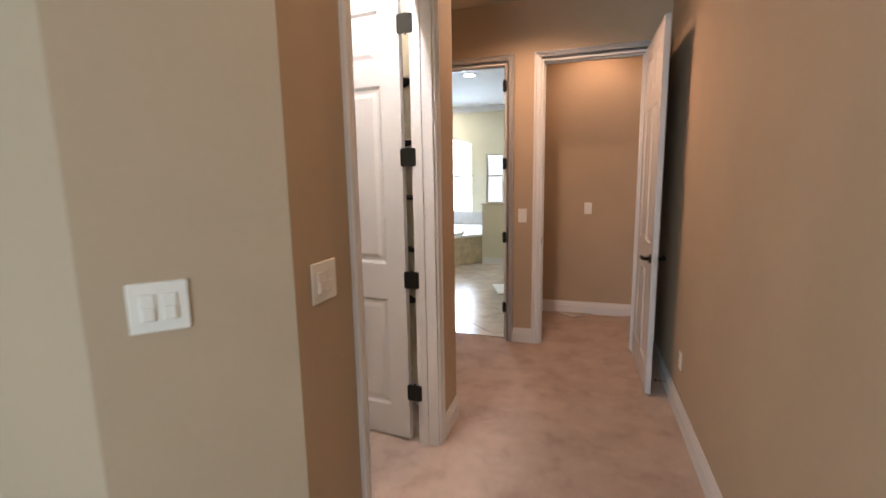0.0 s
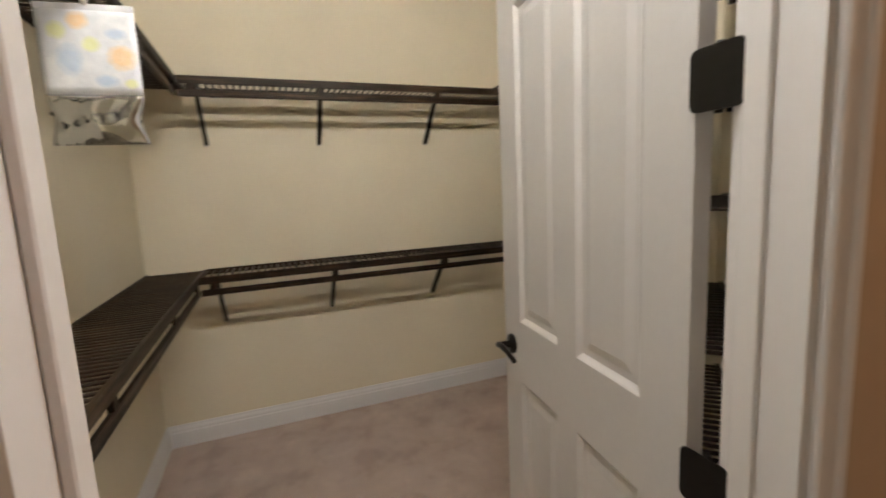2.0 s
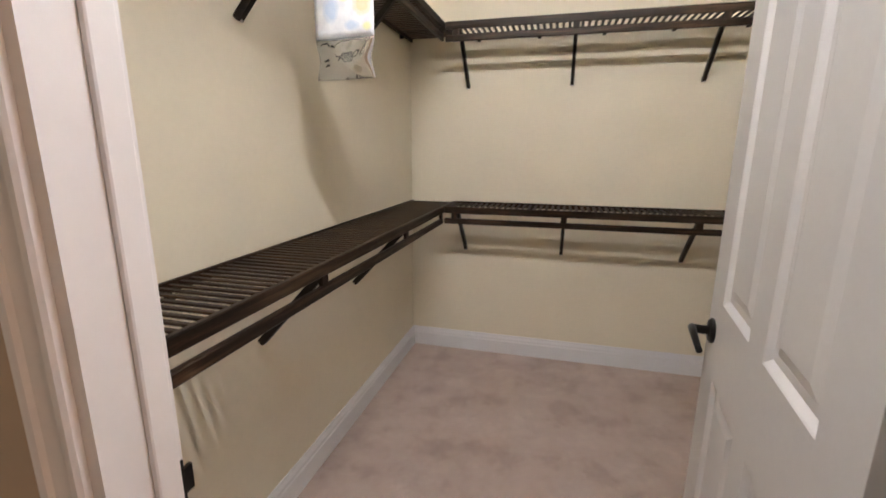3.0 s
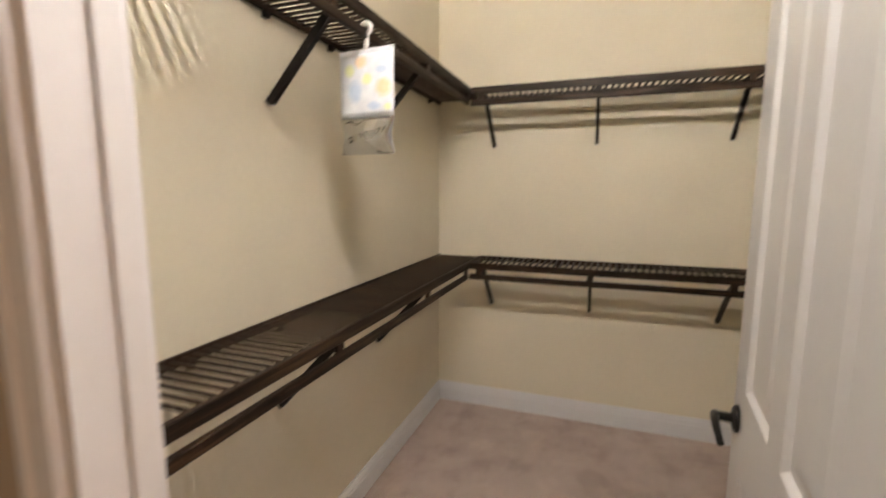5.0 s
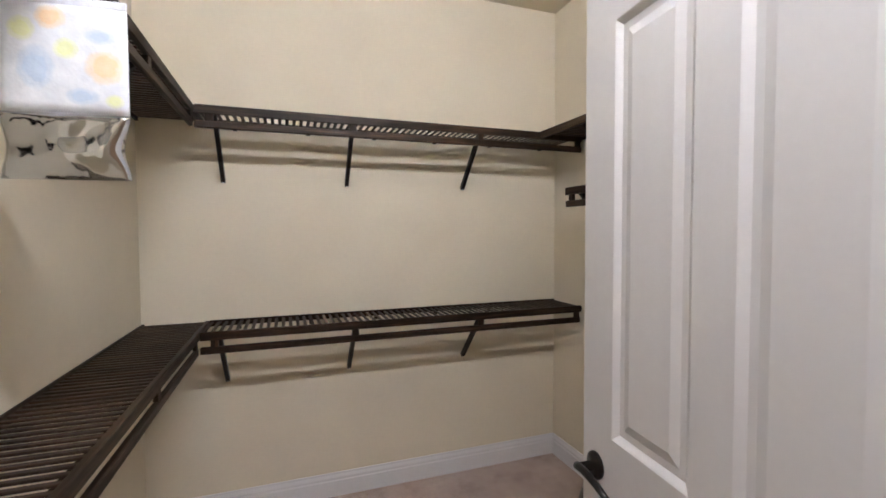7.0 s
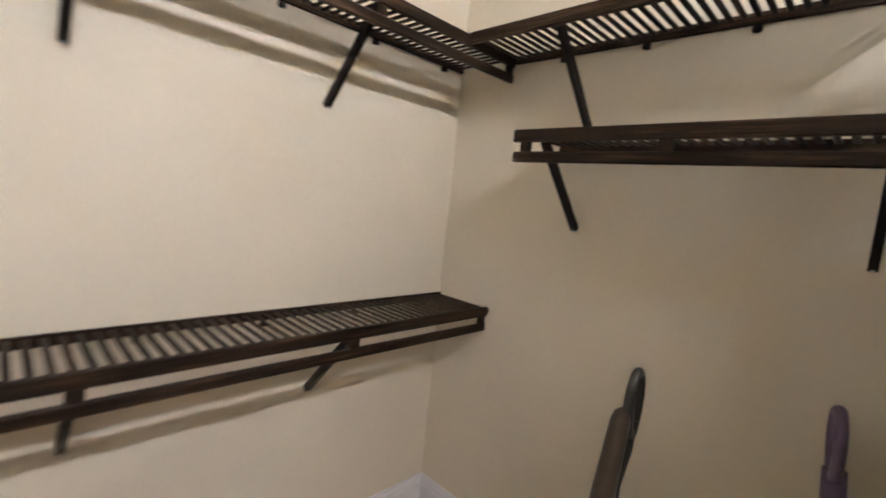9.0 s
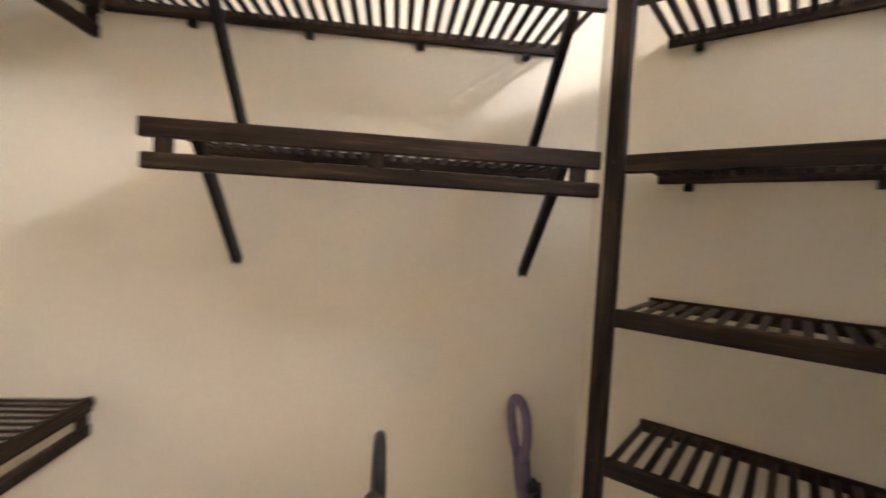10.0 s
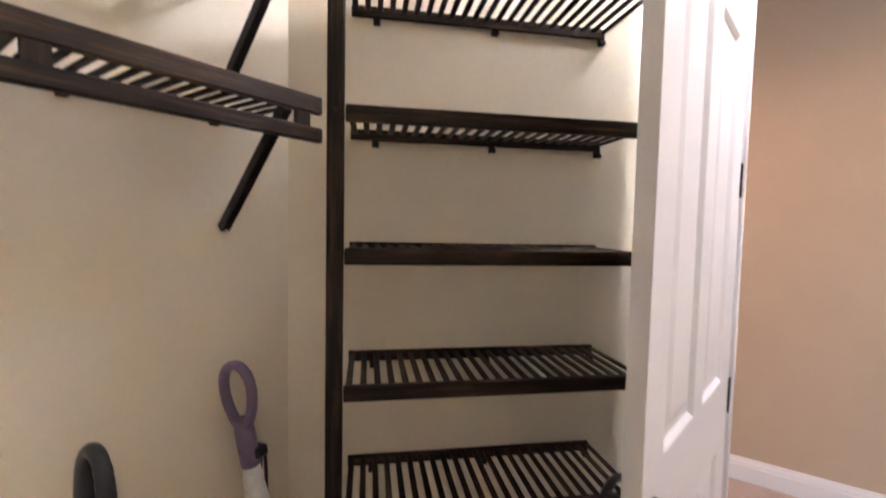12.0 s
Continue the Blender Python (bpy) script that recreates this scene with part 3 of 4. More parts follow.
def shelf(name, label, m, length, brackets=(), spacers=(), rod=None, cleats=(), group="closet shelves", rise=0.318, caps=(), back=None, slats=None):
    """A slatted shelf: x along the wall, y out of it, its top at z = 0. rod: from and to of a flat hanging rail under the front."""
    s = thing(name, label, "shelf", m, group)
    bm = bmesh.new()
    box(bm, (0, DEPTH - RAIL_T, -RAIL_H), (length, DEPTH, 0), 0.003)
    part("front_rail", bm, WOOD_U, s)
    b0, b1 = back or (0.0, length)
    bm = bmesh.new()
    box(bm, (b0, 0.001, -0.030), (b1, 0.014, 0.002), 0.002)
    part("back_rail", bm, WOOD_U, s)
    s0, s1 = slats or (0.012, length - 0.012)
    n = int((s1 - s0) / PITCH)
    step = (s1 - s0) / n
    for i in range(n + 1):
        piece("slat", SLAT, s, pose(s0 + i * step, 0.012, -0.005))
    for u in cleats:
        piece("wall_cleat", CLEAT, s, pose(u, 0, 0))
    for u in brackets:
        bracket(s, u, rise)
    if rod:
        bm = bmesh.new()
        box(bm, (rod[0], DEPTH - RAIL_T, -0.104), (rod[1], DEPTH, -0.070), 0.004)
        part("hanging_rail", bm, WOOD_U, s, "flat dark hanging rail")
        for u in spacers:
            bm = bmesh.new()
            box(bm, (u - 0.017, DEPTH - RAIL_T + 0.001, -0.071), (u + 0.017, DEPTH - 0.003, -0.039))
            part("spacer", bm, WOOD_Z, s)
    for u in caps:
        bm = bmesh.new()
        tube(bm, [(u, DEPTH - 0.012, -0.018), (u + 0.012, DEPTH - 0.012, -0.018)], 0.016, 14)
        part("end_knob", bm, BLACK, s, "black end cap")
    return s


UP, LOW, MID = 2.102, 1.062, 1.752
FRONT_Y = SOUTH_Y + DEPTH
FRONT_X = WEST_X + DEPTH
S_END = -1.00
every = lambda a, b, k=0.366: [a + i * k for i in range(int((b - a) / k) + 1)]
# south wall: the local x runs west to east is reversed, so start at the east end
L = S_END - WEST_X
mS = placed((WEST_X, SOUTH_Y), (1, 0), UP)
shelf("upper_shelf", "dark stained slatted wooden shelf high on the wall", mS, L, [0.958, 1.668], [0.335, 0.968, 1.72], (0.315, L), every(0.2, L - 0.15), back=(0.0, L - 0.10), slats=(0.012, L - 0.11))
mS = placed((WEST_X, SOUTH_Y), (1, 0), LOW)
shelf("lower_shelf", "dark stained slatted wooden shelf at waist height", mS, L, [0.958, 1.691], [0.335, 0.968, 1.737], (0.315, L), every(0.2, L - 0.15), back=(0.0, L - 0.10), slats=(0.012, L - 0.11))
# west wall: x runs south from the north corner
for name, z, lab in (("upper_shelf", UP, "dark stained slatted wooden shelf high on the back wall"), ("lower_shelf", LOW, "dark stained slatted wooden shelf at waist height on the back wall")):
    L = NORTH_Y - FRONT_Y - 0.006
    shelf(name, lab, placed((WEST_X, NORTH_Y - 0.004), (0, -1), z), L, [0.674, 1.380, 2.010], [0.03, 0.674, 1.380, 2.03], (0.006, L), every(0.12, L),
          caps=(-0.001,) if z == LOW else ())
# north wall: x runs west from the slanted wall
NX0 = -1.852
L = NX0 - FRONT_X - 0.004
shelf("upper_shelf", "dark stained slatted wooden shelf high above a hanging rail", placed((NX0, NORTH_Y), (-1, 0), UP), L, [0.069, 0.859], (), None, every(0.10, L, 0.30), rise=0.31)
shelf("hanging_shelf", "short dark slatted shelf with a hanging rail below", placed((NX0 + 0.008, NORTH_Y), (-1, 0), MID), 0.978, [0.081, 0.871], [0.05, 0.50, 0.93], (-0.002, 0.974), every(0.10, 0.97, 0.30), rise=0.310)

# tower of shelves on the slanted wall: x runs from the door end to the post
U_POST, U_END = -3.462, -2.575


def diag_place(u, z):
    """A point on the slanted wall's closet face by its distance u along it."""
    x = (DIAG + u / S2) / 2
    return placed((x, DIAG - x), (-1, 1), z)


T_LEN = U_END - U_POST - 0.040
for k, z in enumerate((2.102, 1.742, 1.404, 1.068, 0.735)):
    shelf("tower_shelf", "dark slatted shelf of the corner tower", diag_place(U_END, z), T_LEN, (), (), None, [0.053, 0.410, 0.773], "tower shelves",
          back=(0.045, T_LEN + 0.0), slats=(0.05, T_LEN - 0.012))
post = thing("shelf_post", "tall dark stained wooden post holding the tower shelves", "post", diag_place(U_POST, 0))
bm = bmesh.new()
box(bm, (-0.038, DEPTH - 0.024, 0), (0.002, DEPTH + 0.004, 2.140), 0.003)
part("upright", bm, WOOD_Z, post)
for z in (2.084, 1.726, 1.394, 1.058, 0.724):
    bm = bmesh.new()
    lathe(bm, [(0.004, 0), (0.004, 0.0015), (0.002, 0.002)], 8)
    sc = part("screw", bm, BLACK, post)
    sc.matrix_basis = pose(-0.018, DEPTH + 0.0035, z, -90)

# ---- closet things ----


def tube_wall_light(m, length=0.94):
    """A batten on the wall above the door with one bare lit tube between two holders. x along the wall, y out of it."""
    f = thing("wall_light", "white batten above the door with one bare lit tube", "wall light", m)
    h = length / 2
    bm = bmesh.new()
    box(bm, (-h, 0.001, -0.030), (h, 0.034, 0.030), 0.004)
    part("batten", bm, PLATE, f)
    bm = bmesh.new()
    tube(bm, [(-h + 0.021, 0.066, 0), (h - 0.021, 0.066, 0)], 0.019, 18)
    part("lamp_tube", bm, LAMP_GLOW, f, "lit frosted glass tube")
    for x in (-h + 0.003, h - 0.021):
        bm = bmesh.new()
        box(bm, (x, 0.0335, -0.018), (x + 0.018, 0.086, 0.018), 0.005)
        part("lamp_holder", bm, PLATE, f)


tube_wall_light(placed((CLOSET_X, 1.930), (0, 1), 2.79))


def absorber_bag(m):
    """A hanging moisture pouch: white printed film above, silver water bag below, on a plastic hook."""
    b = thing("moisture_bag", "hanging moisture absorber pouch, white print above silver foil", "pouch", m)
    W = 0.215
    rng = random.Random(5)

    def sheet(z0, z1, swell, rows, name, mat, label, wob, taper=0.0, folds=0.0):
        bm = bmesh.new()
        cols = 14
        front, rear = [], []
        for i in range(rows + 1):
            k = i / rows
            z = z0 + (z1 - z0) * k
            half = W / 2 * (1 - taper * math.sin(k * math.pi) ** 2 * (0.5 + 0.3 * k))
            f, r = [], []
            for j in range(cols + 1):
                q = j / cols
                x = -half + 2 * half * q
                edge = math.sin(q * math.pi) ** 0.6 * math.sin(min(1, max(0.0, k)) * math.pi) ** 0.5
                pf = swell * edge + wob * (rng.random() - 0.5) * edge
                pf += folds * edge * (0.007 * math.sin(q * 13 + 2.2 * math.sin(k * 4)) * (1 - 0.6 * k) + 0.006 * math.sin(k * 9 + 3 * q))
                f.append(bm.verts.new((x, -pf - 0.0008, z)))
                r.append(bm.verts.new((x, pf + 0.0008, z)))
            front.append(f)
            rear.append(r)
        for i in range(rows):
            for j in range(cols):
                bm.faces.new((front[i][j], front[i][j + 1], front[i + 1][j + 1], front[i + 1][j])).smooth = True
                bm.faces.new((rear[i][j], rear[i + 1][j], rear[i + 1][j + 1], rear[i][j + 1])).smooth = True
        for g in (0, cols):
            for i in range(rows):
                bm.faces.new((front[i][g], front[i + 1][g], rear[i + 1][g], rear[i][g]))
        for g in (0, rows):
            for j in range(cols):
                bm.faces.new((front[g][j], rear[g][j], rear[g][j + 1], front[g][j + 1]))
        return part(name, bm, mat, b, label)

    sheet(-0.073, -0.283, 0.006, 10, "printed_film", FILM, "white film with orange, green and blue spots", 0.0006)
    sheet(-0.283, -0.409, 0.020, 18, "foil_bag", FOIL, "crumpled silver foil", 0.0005, 0.15, 1.0)
    bm = bmesh.new()
    box(bm, (-0.108, -0.002, -0.080), (0.108, 0.002, -0.064), 0.001)
    part("top_seam", bm, FILM, b)
    bm = bmesh.new()
    arc = [(0.0, 0, -0.068), (0.004, 0, -0.045), (0.004, 0, -0.024)] + [(0.002 + 0.0175 * math.sin(a) , 0, 0.0 - 0.0175 * math.cos(a) + 0.0) for a in [0.3 + i * 0.42 for i in range(10)]]
    tube(bm, arc, 0.0075, 8)
    part("hook", bm, PLATE, b, "white plastic hook")
    return b


absorber_bag(pose(-1.85, FRONT_Y - 0.010, UP - 0.070, 0, 0, 84))


def vacuum_cleaner(m):
    """An upright vacuum: floor head, motor body with dust cup, bronze spine, black loop handle."""
    v = thing("vacuum_cleaner", "black and grey upright vacuum cleaner by the wall", "vacuum cleaner", m)
    bm = bmesh.new()
    box(bm, (-0.15, -0.19, 0.012), (0.15, 0.10, 0.085), 0.022)
    part("floor_head", bm, BLACK_PLASTIC, v)
    for x in (-0.13, 0.13):
        bm = bmesh.new()
        tube(bm, [(x - 0.012, 0.10, 0.05), (x + 0.012, 0.10, 0.05)], 0.05, 18)
        part("wheel", bm, BLACK_PLASTIC, v)
    bm = bmesh.new()
    tube(bm, [(0, 0.02, 0.08), (0, 0.045, 0.16), (0, 0.05, 0.30)], 0.09, 18, [0.075, 0.095, 0.085])
    part("motor_body", bm, BLACK_PLASTIC, v)
    bm = bmesh.new()
    lathe(bm, [(0.072, 0), (0.075, 0.03), (0.075, 0.24), (0.068, 0.27), (0.03, 0.285)], 22, (0.03, -0.005, 0.31))
    part("dust_cup", bm, SMOKE, v, "smoked clear dust cup")
    bm = bmesh.new()
    tube(bm, [(-0.045, 0.055, 0.26), (-0.05, 0.06, 0.55), (-0.035, 0.055, 0.80), (-0.014, 0.046, 1.00), (-0.010, 0.045, 1.022), (-0.008, 0.044, 1.034)], 0.027, 16, [0.036, 0.034, 0.029, 0.024, 0.019, 0.006])
    part("spine", bm, BRONZE, v, "grey bronze spine tube")
    bm = bmesh.new()
    tube(bm, [(-0.010, 0.060, 0.64), (0.006, 0.055, 0.80), (0.022, 0.045, 0.92), (0.040, 0.038, 0.99)], 0.02, 14, [0.012, 0.024, 0.028, 0.018])
    part("hose_wand", bm, BLACK_PLASTIC, v)
    bm = bmesh.new()
    loop, thick = [], []
    for i in range(26):
        a = 2 * math.pi * i / 26
        low = (1 + math.cos(a)) / 2
        loop.append((0.036 + 0.045 * math.sin(a) * (1 - 0.35 * low), 0.035, 1.036 - 0.084 * math.cos(a)))
        thick.append(0.0115 + 0.005 * low)
    tube(bm, loop, 0.012, 12, thick, True)
    part("loop_handle", bm, BLACK_PLASTIC, v, "black loop handle")
    bm = bmesh.new()
    tube(bm, [(-0.01, 0.03, 0.745), (0.05, 0.01, 0.742), (0.105, -0.005, 0.715), (0.125, -0.01, 0.665), (0.10, -0.008, 0.61), (0.06, -0.005, 0.595)], 0.0135, 10)
    part("carry_handle", bm, BLACK_PLASTIC, v)
    bm = bmesh.new()
    tube(bm, [(-0.02, 0.03, 0.86), (-0.018, 0.028, 0.70)], 0.009, 8)
    part("release_bar", bm, SMOKE_TRIM, v)
    bm = bmesh.new()
    tube(bm, [(-0.02, 0.10, 0.10), (-0.03, 0.125, 0.20), (-0.03, 0.125, 0.32), (-0.02, 0.10, 0.46), (-0.01, 0.06, 0.56)], 0.08, 16, [0.045, 0.085, 0.08, 0.06, 0.03])
    part("motor_housing", bm, BLACK_PLASTIC, v)
    bm = bmesh.new()
    tube(bm, [(-0.02, 0.06, 0.50), (-0.03, 0.13, 0.52), (-0.03, 0.185, 0.505), (-0.03, 0.195, 0.485)], 0.016, 10)
    part("cord_hook", bm, BLACK_PLASTIC, v)
    return v


vacuum_cleaner(pose(-2.268, 2.985, 0, 0, 0, 94))


def floor_steamer(base, top, turn):
    """A slim floor cleaner with a purple loop grip, pale body and black cord hung beside it."""
    tilt = Vector((0, 0, 1)).rotation_difference(Vector((top[0] - base[0], top[1] - base[1], top[2]))).to_matrix().to_4x4() @ Matrix.Rotation(radians(turn), 4, "Z")
    v = thing("floor_steamer", "slim floor steamer with a purple loop handle leaning on the wall", "floor steamer", Matrix.Translation((base[0], base[1], 0)) @ tilt)
    bm = bmesh.new()
    box(bm, (-0.14, -0.16, 0.008), (0.14, -0.02, 0.045), 0.014)
    part("floor_head", bm, PALE, v).matrix_basis = tilt.inverted() @ Matrix.Rotation(radians(turn), 4, "Z")
    bm = bmesh.new()
    tube(bm, [(0, -0.06, 0.035), (0, -0.05, 0.15), (0, -0.04, 0.30), (0, -0.03, 0.50), (0, -0.02, 0.72), (0, -0.015, 0.86)], 0.04, 16, [0.02, 0.03, 0.052, 0.05, 0.032, 0.020])
    part("body", bm, PALE, v, "pale grey slim body")
    bm = bmesh.new()
    tube(bm, [(0, -0.016, 0.84), (0, -0.012, 0.90), (0, -0.010, 0.965)], 0.02, 14, [0.024, 0.025, 0.024])
    part("grip_neck", bm, PURPLE, v)
    bm = bmesh.new()
    loop = [((0.049 - 0.012 * math.cos(a)) * math.sin(a), -0.008, 1.024 - 0.082 * math.cos(a)) for a in (2 * math.pi * i / 24 for i in range(24))]
    tube(bm, loop, 0.0135, 10, None, True)
    part("loop_grip", bm, PURPLE, v, "dusty purple loop grip")
    for k in range(3):
        bm = bmesh.new()
        q = 0.038 + 0.006 * k
        pts = [(0.026 + 0.02 * math.sin(a) * 0.7 - (0.008 * k), -0.015 - 0.012 * k + 0.03 * math.cos(a), 0.72 - 0.16 * math.cos(a) - 0.01 * k) for a in (2 * math.pi * i / 18 for i in range(18))]
        tube(bm, pts, 0.0045, 8, None, True)
        part("power_cord", bm, BLACK_PLASTIC, v, "black looped cord")
    bm = bmesh.new()
    box(bm, (-0.034, -0.05, 0.855), (0.034, -0.012, 0.885), 0.006)
    part("cord_hook", bm, BLACK_PLASTIC, v)
    return v


floor_steamer((-1.855, 3.175), (-1.932, 3.292, 1.02), 100)

# ---- switches and outlet ----


def switch_plate(m, gangs=2):
    """A wall plate with paddle switches; x along the wall, y out of it, centred."""
    w = 0.070 + 0.046 * (gangs - 1) + (0.012 if gangs > 1 else 0.006)
    s = thing("light_switch", "white wall plate with %s paddle light switch%s" % (("two", "es") if gangs > 1 else ("one", "")), "light switch", m)
    bm = bmesh.new()
    box(bm, (-w / 2, 0, -0.0615), (w / 2, 0.007, 0.0615), 0.003)
    part("cover_plate", bm, PLATE, s)
    for g in range(gangs):
        x = (g - (gangs - 1) / 2) * 0.046
        bm = bmesh.new()
        box(bm, (x - 0.0165, 0.006, -0.0335), (x + 0.0165, 0.0105, 0.0335), 0.002)
        rocker = part("paddle", bm, PLATE, s)
        bm = bmesh.new()
        box(bm, (x - 0.013, 0.0100, -0.030), (x + 0.013, 0.0135, 0.002), 0.0015)
        part("pressed_half", bm, PLATE, rocker)
        for z in (-0.048, 0.048):
            bm = bmesh.new()
            lathe(bm, [(0.003, 0), (0.003, 0.001)], 8)
            sc = part("screw", bm, PLATE, s)
            sc.matrix_basis = pose(x, 0.0068, z, -90)
    return s


switch_plate(placed((-1.002, CH - 1.002), (-1, -1), 1.201))
switch_plate(placed((HALL_X, 1.226), (0, -1), 1.196))
switch_plate(placed((-0.560, FAR_Y), (-1, 0), 1.176), 1)
switch_plate(placed((0.0, 5.13), (-1, 0), 1.174), 1)

o = thing("wall_outlet", "white duplex power outlet low on the hall wall", "power outlet", placed((EAST_X, 3.03), (0, 1), 0.36))
bm = bmesh.new()
box(bm, (-0.035, 0, -0.057), (0.035, 0.006, 0.057), 0.003)
part("cover_plate", bm, PLATE, o)
for z in (-0.02, 0.02):
    bm = bmesh.new()
    box(bm, (-0.015, 0.005, z - 0.014), (0.015, 0.0085, z + 0.014), 0.003)
    sk = part("socket", bm, PLATE, o)
    for x in (-0.006, 0.006):
        bm = bmesh.new()
        box(bm, (x - 0.001, 0.0080, z - 0.004), (x + 0.001, 0.0088, z + 0.006))
        part("slot", bm, BLACK, sk)

st = thing("door_stop", "small spring door stop on the baseboard", "door stop", placed((EAST_X - 0.016, 3.36), (0, 1), 0.07))
bm = bmesh.new()
tube(bm, [(0.005 * math.cos(i * 0.9), 0.0025 * i, 0.005 * math.sin(i * 0.9)) for i in range(26)], 0.0016, 6)
part("spring", bm, BLACK, st)
bm = bmesh.new()
tube(bm, [(0, 0.060, 0), (0, 0.076, 0)], 0.0075, 12)
part("rubber_tip", bm, BLACK_PLASTIC, st)


def recessed_light(x, y, z, mat, label):
    f = thing("recessed_light", label, "ceiling light", pose(x, y, z), "recessed lights")
    bm = bmesh.new()
    lathe(bm, [(0.095, 0), (0.095, -0.004), (0.075, -0.008), (0.074, 0.0)], 28)
    part("trim_ring", bm, TRIM, f)
    bm = bmesh.new()
    lathe(bm, [(0.072, -0.003), (0.05, -0.005), (0.001, -0.006)], 24)
    part("lens", bm, mat, f, "lit lens")


recessed_light(-0.45, 3.28, CEIL, CAN_GLOW, "white recessed ceiling light out of view, lit warm")
# unseen fixture added to carry the south hall fill
recessed_light(0.10, 0.95, CEIL, CAN_GLOW, "white recessed ceiling light out of view, lit warm")
recessed_light(0.05, 4.70, CEIL, CAN_GLOW, "white recessed ceiling light out of view, lit warm")

# ---- bathroom ----
BX0, BX1, BY0, BY1, BC = -4.2, EAST_X, FAR_Y + FT, 9.65, 3.05
WIN = (-3.44, -2.42, 0.82, 2.28, 0.15)      # x from, x to, sill, spring line, rise of the arch
WIN2 = (-2.09, -1.73, 1.00, 2.05)
box_wall("wall_bath_west", BX0 - WALL_T, BY0 - FT, BX0, BY1, BATH_PAINT, "cream bathroom wall", 0, BC)
box_wall("wall_bath_east", BX1, 5.25, BX1 + WALL_T, BY1, BATH_PAINT, "cream bathroom wall", 0, BC)
box_wall("wall_bath_south", -0.70, 5.25, EAST_X, 5.252, BATH_PAINT, "cream bathroom wall", 0, BC)
box_wall("wall_bath_south", BX0, FAR_Y, -2.6, BY0, BATH_PAINT, "cream bathroom wall", 0, BC)


def wall_with_windows():
    """The outer bathroom wall: pieces round an arched window and a small square one."""
    y0, y1 = BY1, BY1 + 0.16
    bm = bmesh.new()
    x0, x1, z0, zs, rise = WIN
    a0, a1, c0, c1 = WIN2
    for p, q in (((BX0, y0, 0), (x0, y1, BC)), ((x1, y0, 0), (a0, y1, BC)), ((a1, y0, 0), (BX1, y1, BC)), ((x0, y0, 0), (x1, y1, z0)), ((a0, y0, 0), (a1, y1, c0)), ((a0, y0, c1), (a1, y1, BC))):
        box(bm, p, q)
    n = 14
    arch = [(x0 + (x1 - x0) * i / n, zs + rise * math.sin(math.pi * i / n) ** 0.8) for i in range(n + 1)]
    for (xa, za), (xb, zb) in zip(arch, arch[1:]):
        vs = [bm.verts.new((x, y, z)) for y in (y0, y1) for x, z in ((xa, za), (xb, zb), (xb, BC), (xa, BC))]
        for q in ((0, 1, 2, 3), (7, 6, 5, 4), (0, 4, 5, 1)):
            bm.faces.new([vs[i] for i in q])
    structure("wall_bath_north", bm, BATH_PAINT, "cream bathroom wall with an arched window", "wall")
    return arch


ARCH = wall_with_windows()
w1 = thing("window_1", "arched white-framed bathroom window, bright with daylight", "window", pose(0, BY1 + 0.09, 0), "", "structure")
bm = bmesh.new()
outline = [(WIN[0], WIN[2]), (WIN[1], WIN[2])] + [(x, z) for x, z in ARCH[::-1]]
bm2 = bmesh.new()
tube(bm2, [(x, 0, z) for x, z in outline], 0.022, 6, None, True)
part("window_frame", bm2, TRIM, w1)
vs = [bm.verts.new((x, 0.004, z)) for x, z in outline]
bm.faces.new(vs)
pane = part("pane", bm, GLASS, w1)
pane.visible_shadow = False
for z in (1.60,):
    bm = bmesh.new()
    box(bm, (WIN[0], -0.02, z - 0.018), (WIN[1], 0.012, z + 0.018), 0.003)
    part("meeting_rail", bm, BRONZE, w1)
for i in range(3):
    bm = bmesh.new()
    z = 1.22 if i == 0 else 0.84 + 0.03 * i
    box(bm, (WIN[0] + 0.03, -0.030, z - 0.003), (WIN[1] - 0.03, -0.006, z + 0.003))
    part("blind_slat", bm, TRIM, w1)
bm = bmesh.new()
box(bm, (WIN[0] - 0.04, -0.13, WIN[2] - 0.035), (WIN[1] + 0.04, -0.03, WIN[2]), 0.006)
part("window_sill", bm, SPLASH, w1)
w2 = thing("window_2", "small square bathroom window with closed white blinds", "window", pose(0, BY1 + 0.09, 0), "", "structure")
bm = bmesh.new()
for p, q in (((WIN2[0], WIN2[2]), (WIN2[0] + 0.03, WIN2[3])), ((WIN2[1] - 0.03, WIN2[2]), (WIN2[1], WIN2[3])), ((WIN2[0] + 0.03, WIN2[2]), (WIN2[1] - 0.03, WIN2[2] + 0.03)), ((WIN2[0] + 0.03, WIN2[3] - 0.03), (WIN2[1] - 0.03, WIN2[3])), ((WIN2[0] + 0.03, 1.56), (WIN2[1] - 0.03, 1.60))):
    box(bm, (p[0], -0.02, p[1]), (q[0], 0.02, q[1]))
part("window_frame", bm, SPLASH, w2)
bm = bmesh.new()
box(bm, (WIN2[0] + 0.03, 0.003, WIN2[2] + 0.03), (WIN2[1] - 0.03, 0.007, WIN2[3] - 0.03))
pane = part("pane", bm, GLASS, w2)
pane.visible_shadow = False
bm = bmesh.new()
box(bm, (WIN2[0] + 0.03, -0.0015, -0.018), (WIN2[1] - 0.03, 0.0015, 0.018))
me = mesh_of(bm, "blind_slat", TRIM)
for i in range(24):
    piece("blind_slat", me, w2, pose(0, -0.035, WIN2[2] + 0.05 + i * 0.040, 38))
bm = bmesh.new()
box(bm, (BX0 - WALL_T, FAR_Y + FT, BC), (BX1 + WALL_T, BY1 + 0.16, BC + 0.12))
structure("ceiling_bath", bm, BATH_CEIL, "white bathroom ceiling with recessed lights", "ceiling")
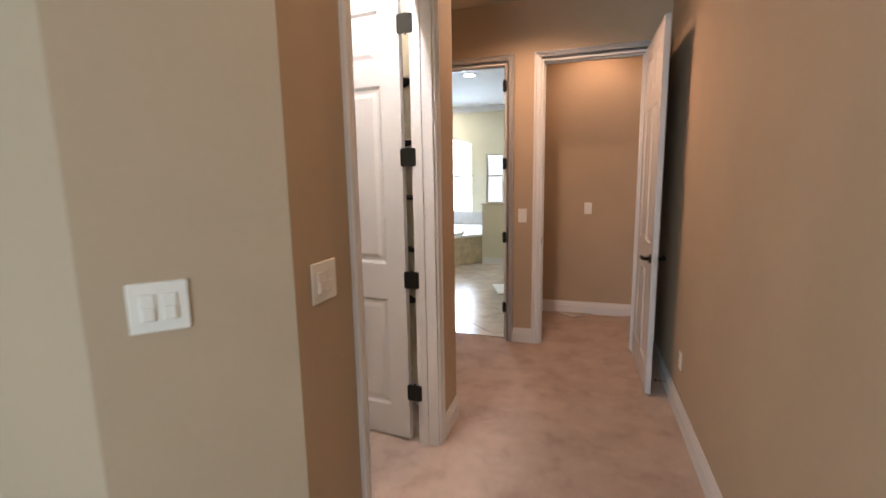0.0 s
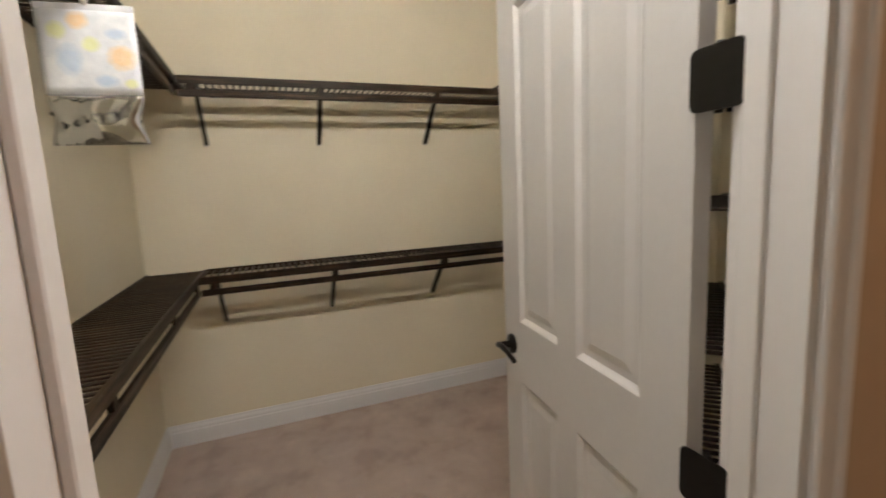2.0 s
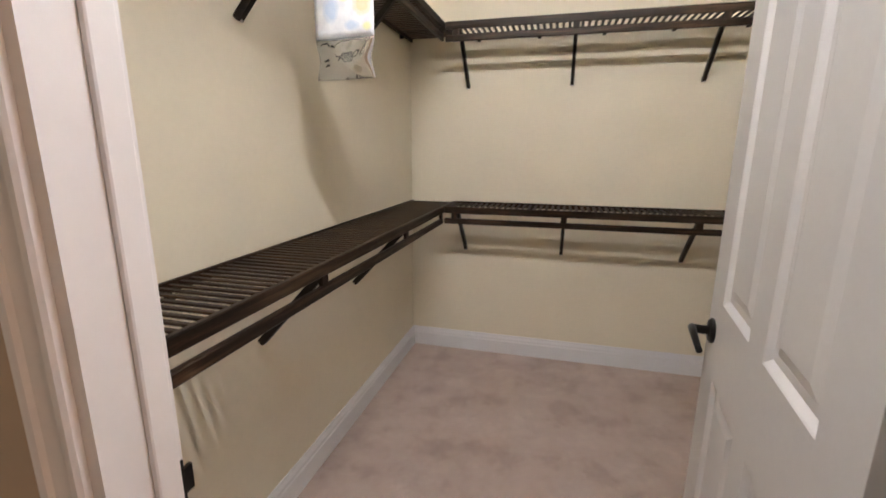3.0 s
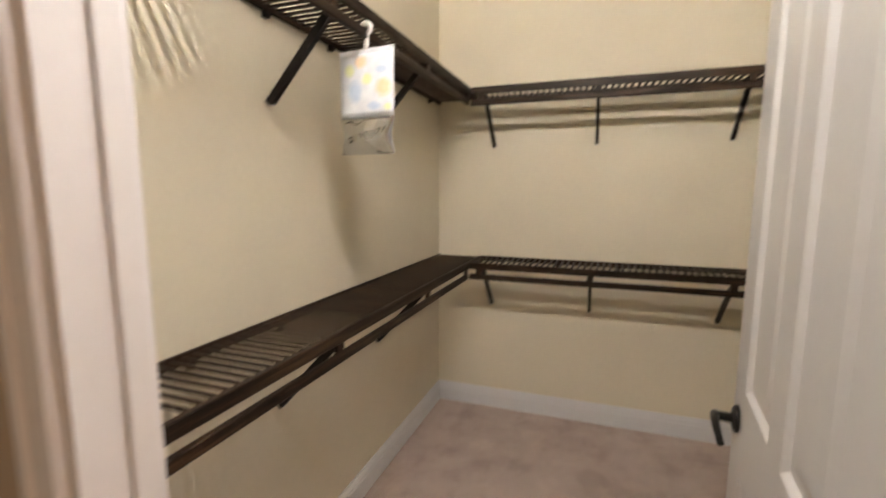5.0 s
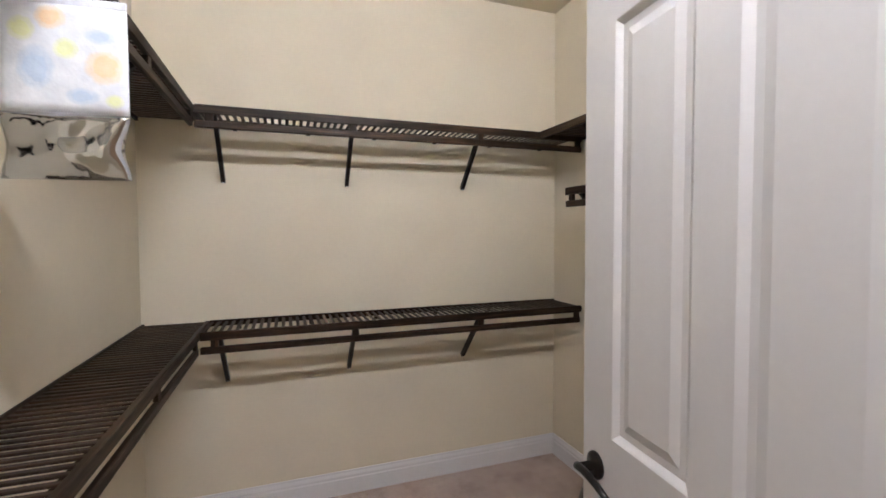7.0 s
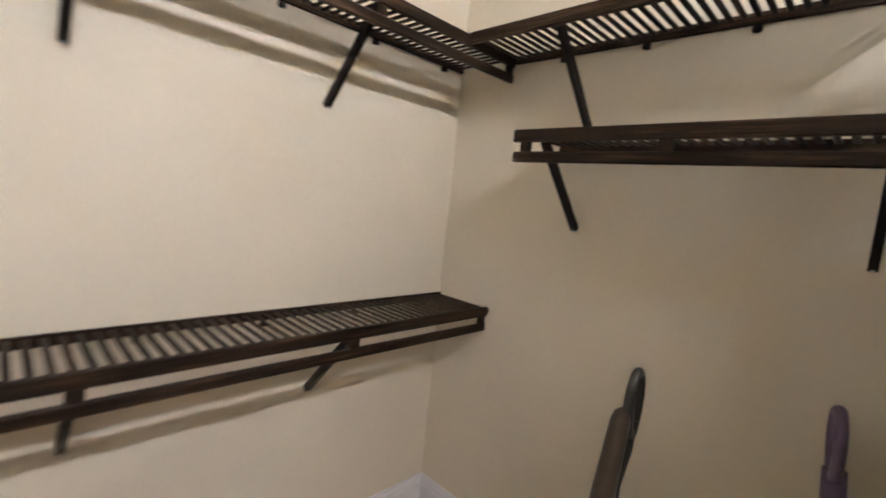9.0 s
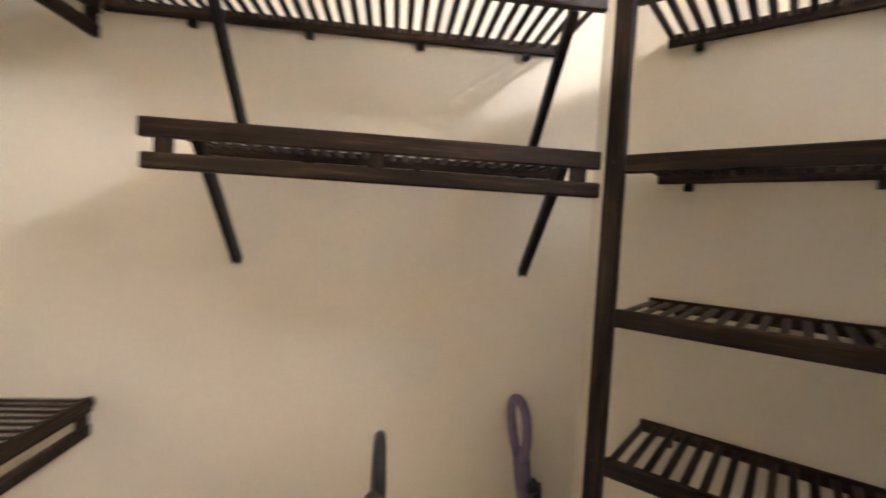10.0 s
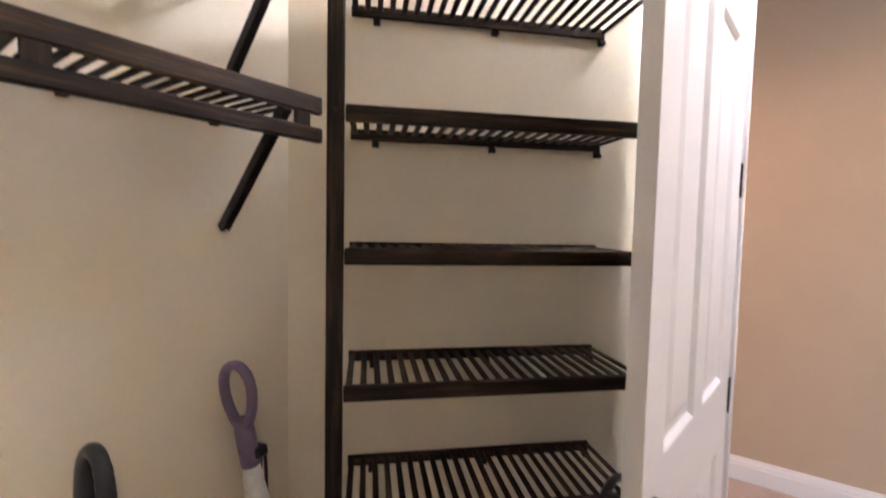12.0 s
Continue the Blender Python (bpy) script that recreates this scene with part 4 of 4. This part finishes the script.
bm = bmesh.new()
for i, (d, z) in enumerate(((0.0, 0.11), (0.03, 0.075), (0.07, 0.035))):
    box(bm, (BX0, BY1 - d - 0.03, BC - z), (BX1, BY1 - d, BC - 0.0))
structure("trim", bm, TRIM, "white crown moulding under the bathroom ceiling", "crown moulding")
recessed_light(-1.73, 6.82, BC, BATH_GLOW, "white recessed bathroom ceiling light, lit")
recessed_light(-2.92, 8.95, BC, BATH_GLOW, "white recessed bathroom ceiling light, lit")

# corner tub behind a slanted stone apron
A0, A1 = (-2.88, 6.80), (-1.76, 7.92)
tub = thing("bathtub", "white corner bathtub set in a tan stone deck", "bathtub")
bm = bmesh.new()
prism(bm, [A0, A1, (-1.76, BY1 - 0.004), (BX0 + 0.004, BY1 - 0.004), (BX0 + 0.004, 6.80)], 0.012, 0.50)
part("apron", bm, STONE, tub, "tan stone apron")
bm = bmesh.new()
prism(bm, [(A0[0] - 0.02, A0[1] - 0.02), (A1[0] + 0.02, A1[1] - 0.03), (-1.74, BY1 - 0.004), (BX0 + 0.004, BY1 - 0.004), (BX0 + 0.004, 6.78)], 0.50, 0.535)
part("deck", bm, TUB_WHITE, tub, "pale polished deck")
bm = bmesh.new()
lathe(bm, [(0.62, 0.0), (0.63, 0.045), (0.60, 0.055), (0.55, 0.045), (0.45, -0.02), (0.05, -0.02)], 40, (-2.75, 7.78, 0.536))
part("basin", bm, TUB_WHITE, tub, "white acrylic rim")
bm = bmesh.new()
box(bm, (BX0, BY1 - 0.012, 0.535), (-1.76, BY1 - 0.001, 0.80))
structure("trim", bm, SPLASH, "grey tiled splashback behind the tub", "splashback")
k = box_wall("wall_knee", -1.755, 7.74, -0.30, 7.87, BATH_PAINT, "low cream partition wall beside the tub", 0, 1.075)
bm = bmesh.new()
box(bm, (-1.775, 7.725, 1.075), (-0.30, 7.885, 1.10), 0.004)
structure("trim", bm, STONE, "stone cap of the low partition", "cap")
baseboard((-0.30, 7.74), (-1.755, 7.74))
mat_ob = thing("bath_mat", "white terry bath mat on the tile floor", "bath mat", pose(-0.86, 6.00, 0.012, 0, 0, 20))
bm = bmesh.new()
box(bm, (-0.32, -0.24, 0), (0.42, 0.28, 0.022), 0.010)
part("pile", bm, CLOTH, mat_ob)

# ---- outside the bathroom ----
bm = bmesh.new()
box(bm, (-14, 15.0, -0.25), (8, 15.05, 10))
structure("backdrop", bm, OUTSIDE, "bright hazy daylight outside the window", "backdrop")

# ---- ground outside ----
bm = bmesh.new()
box(bm, (-400, -400, -0.40), (400, 400, -0.25))
structure("ground", bm, GRASS, "plain lawn outside the house", "ground")
bm = bmesh.new()
box(bm, (-4.4, -4.1, -0.24), (1.1, 10.0, -0.125))
structure("foundation", bm, GROUT, "concrete slab under the house", "slab")

# ---- bathroom floor tiles, laid on the diagonal ----
bm = bmesh.new()
box(bm, (BX0, FAR_Y + 0.06, -0.12), (-0.60, 5.25, 0.004))
box(bm, (BX0, 5.25, -0.12), (BX1, BY1, 0.004))
sub = structure("floor_bath", bm, GROUT, "beige ceramic floor tiles laid diagonally", "tile floor")
TS = 0.515


def clipped_tile(cx, cy):
    """The part of one diagonal tile that lies inside the bathroom."""
    r = TS / 2 / S2 - 0.004
    poly = [(cx, cy - r), (cx + r, cy), (cx, cy + r), (cx - r, cy)]
    for ax, lim, sgn in ((1, FAR_Y + 0.062, 1), (1, BY1, -1), (0, BX0, 1), (0, -0.605 if cy < 5.2 else BX1, -1)):
        out = []
        for i, p in enumerate(poly):
            q = poly[(i + 1) % len(poly)]
            pi, qi = (p[ax] - lim) * sgn >= 0, (q[ax] - lim) * sgn >= 0
            if pi:
                out.append(p)
            if pi != qi:
                k = (lim - p[ax]) / (q[ax] - p[ax])
                out.append((p[0] + k * (q[0] - p[0]), p[1] + k * (q[1] - p[1])))
        poly = out
        if len(poly) < 3:
            return None
    return poly


for i in range(-3, 12):
    for j in range(-12, 12):
        a, b = 3.33 + (i + 0.5) * TS / S2, 5.765 + (j + 0.5) * TS / S2      # x + y and y - x at the tile's middle
        cx, cy = (a - b) / 2, (a + b) / 2
        if not (BX0 - 0.3 < cx < BX1 + 0.3 and FAR_Y - 0.3 < cy < 9.0):
            continue
        poly = clipped_tile(cx, cy)
        if not poly:
            continue
        bm = bmesh.new()
        prism(bm, poly, 0.0, 0.010)
        part("floor_tile", bm, TILE, sub)
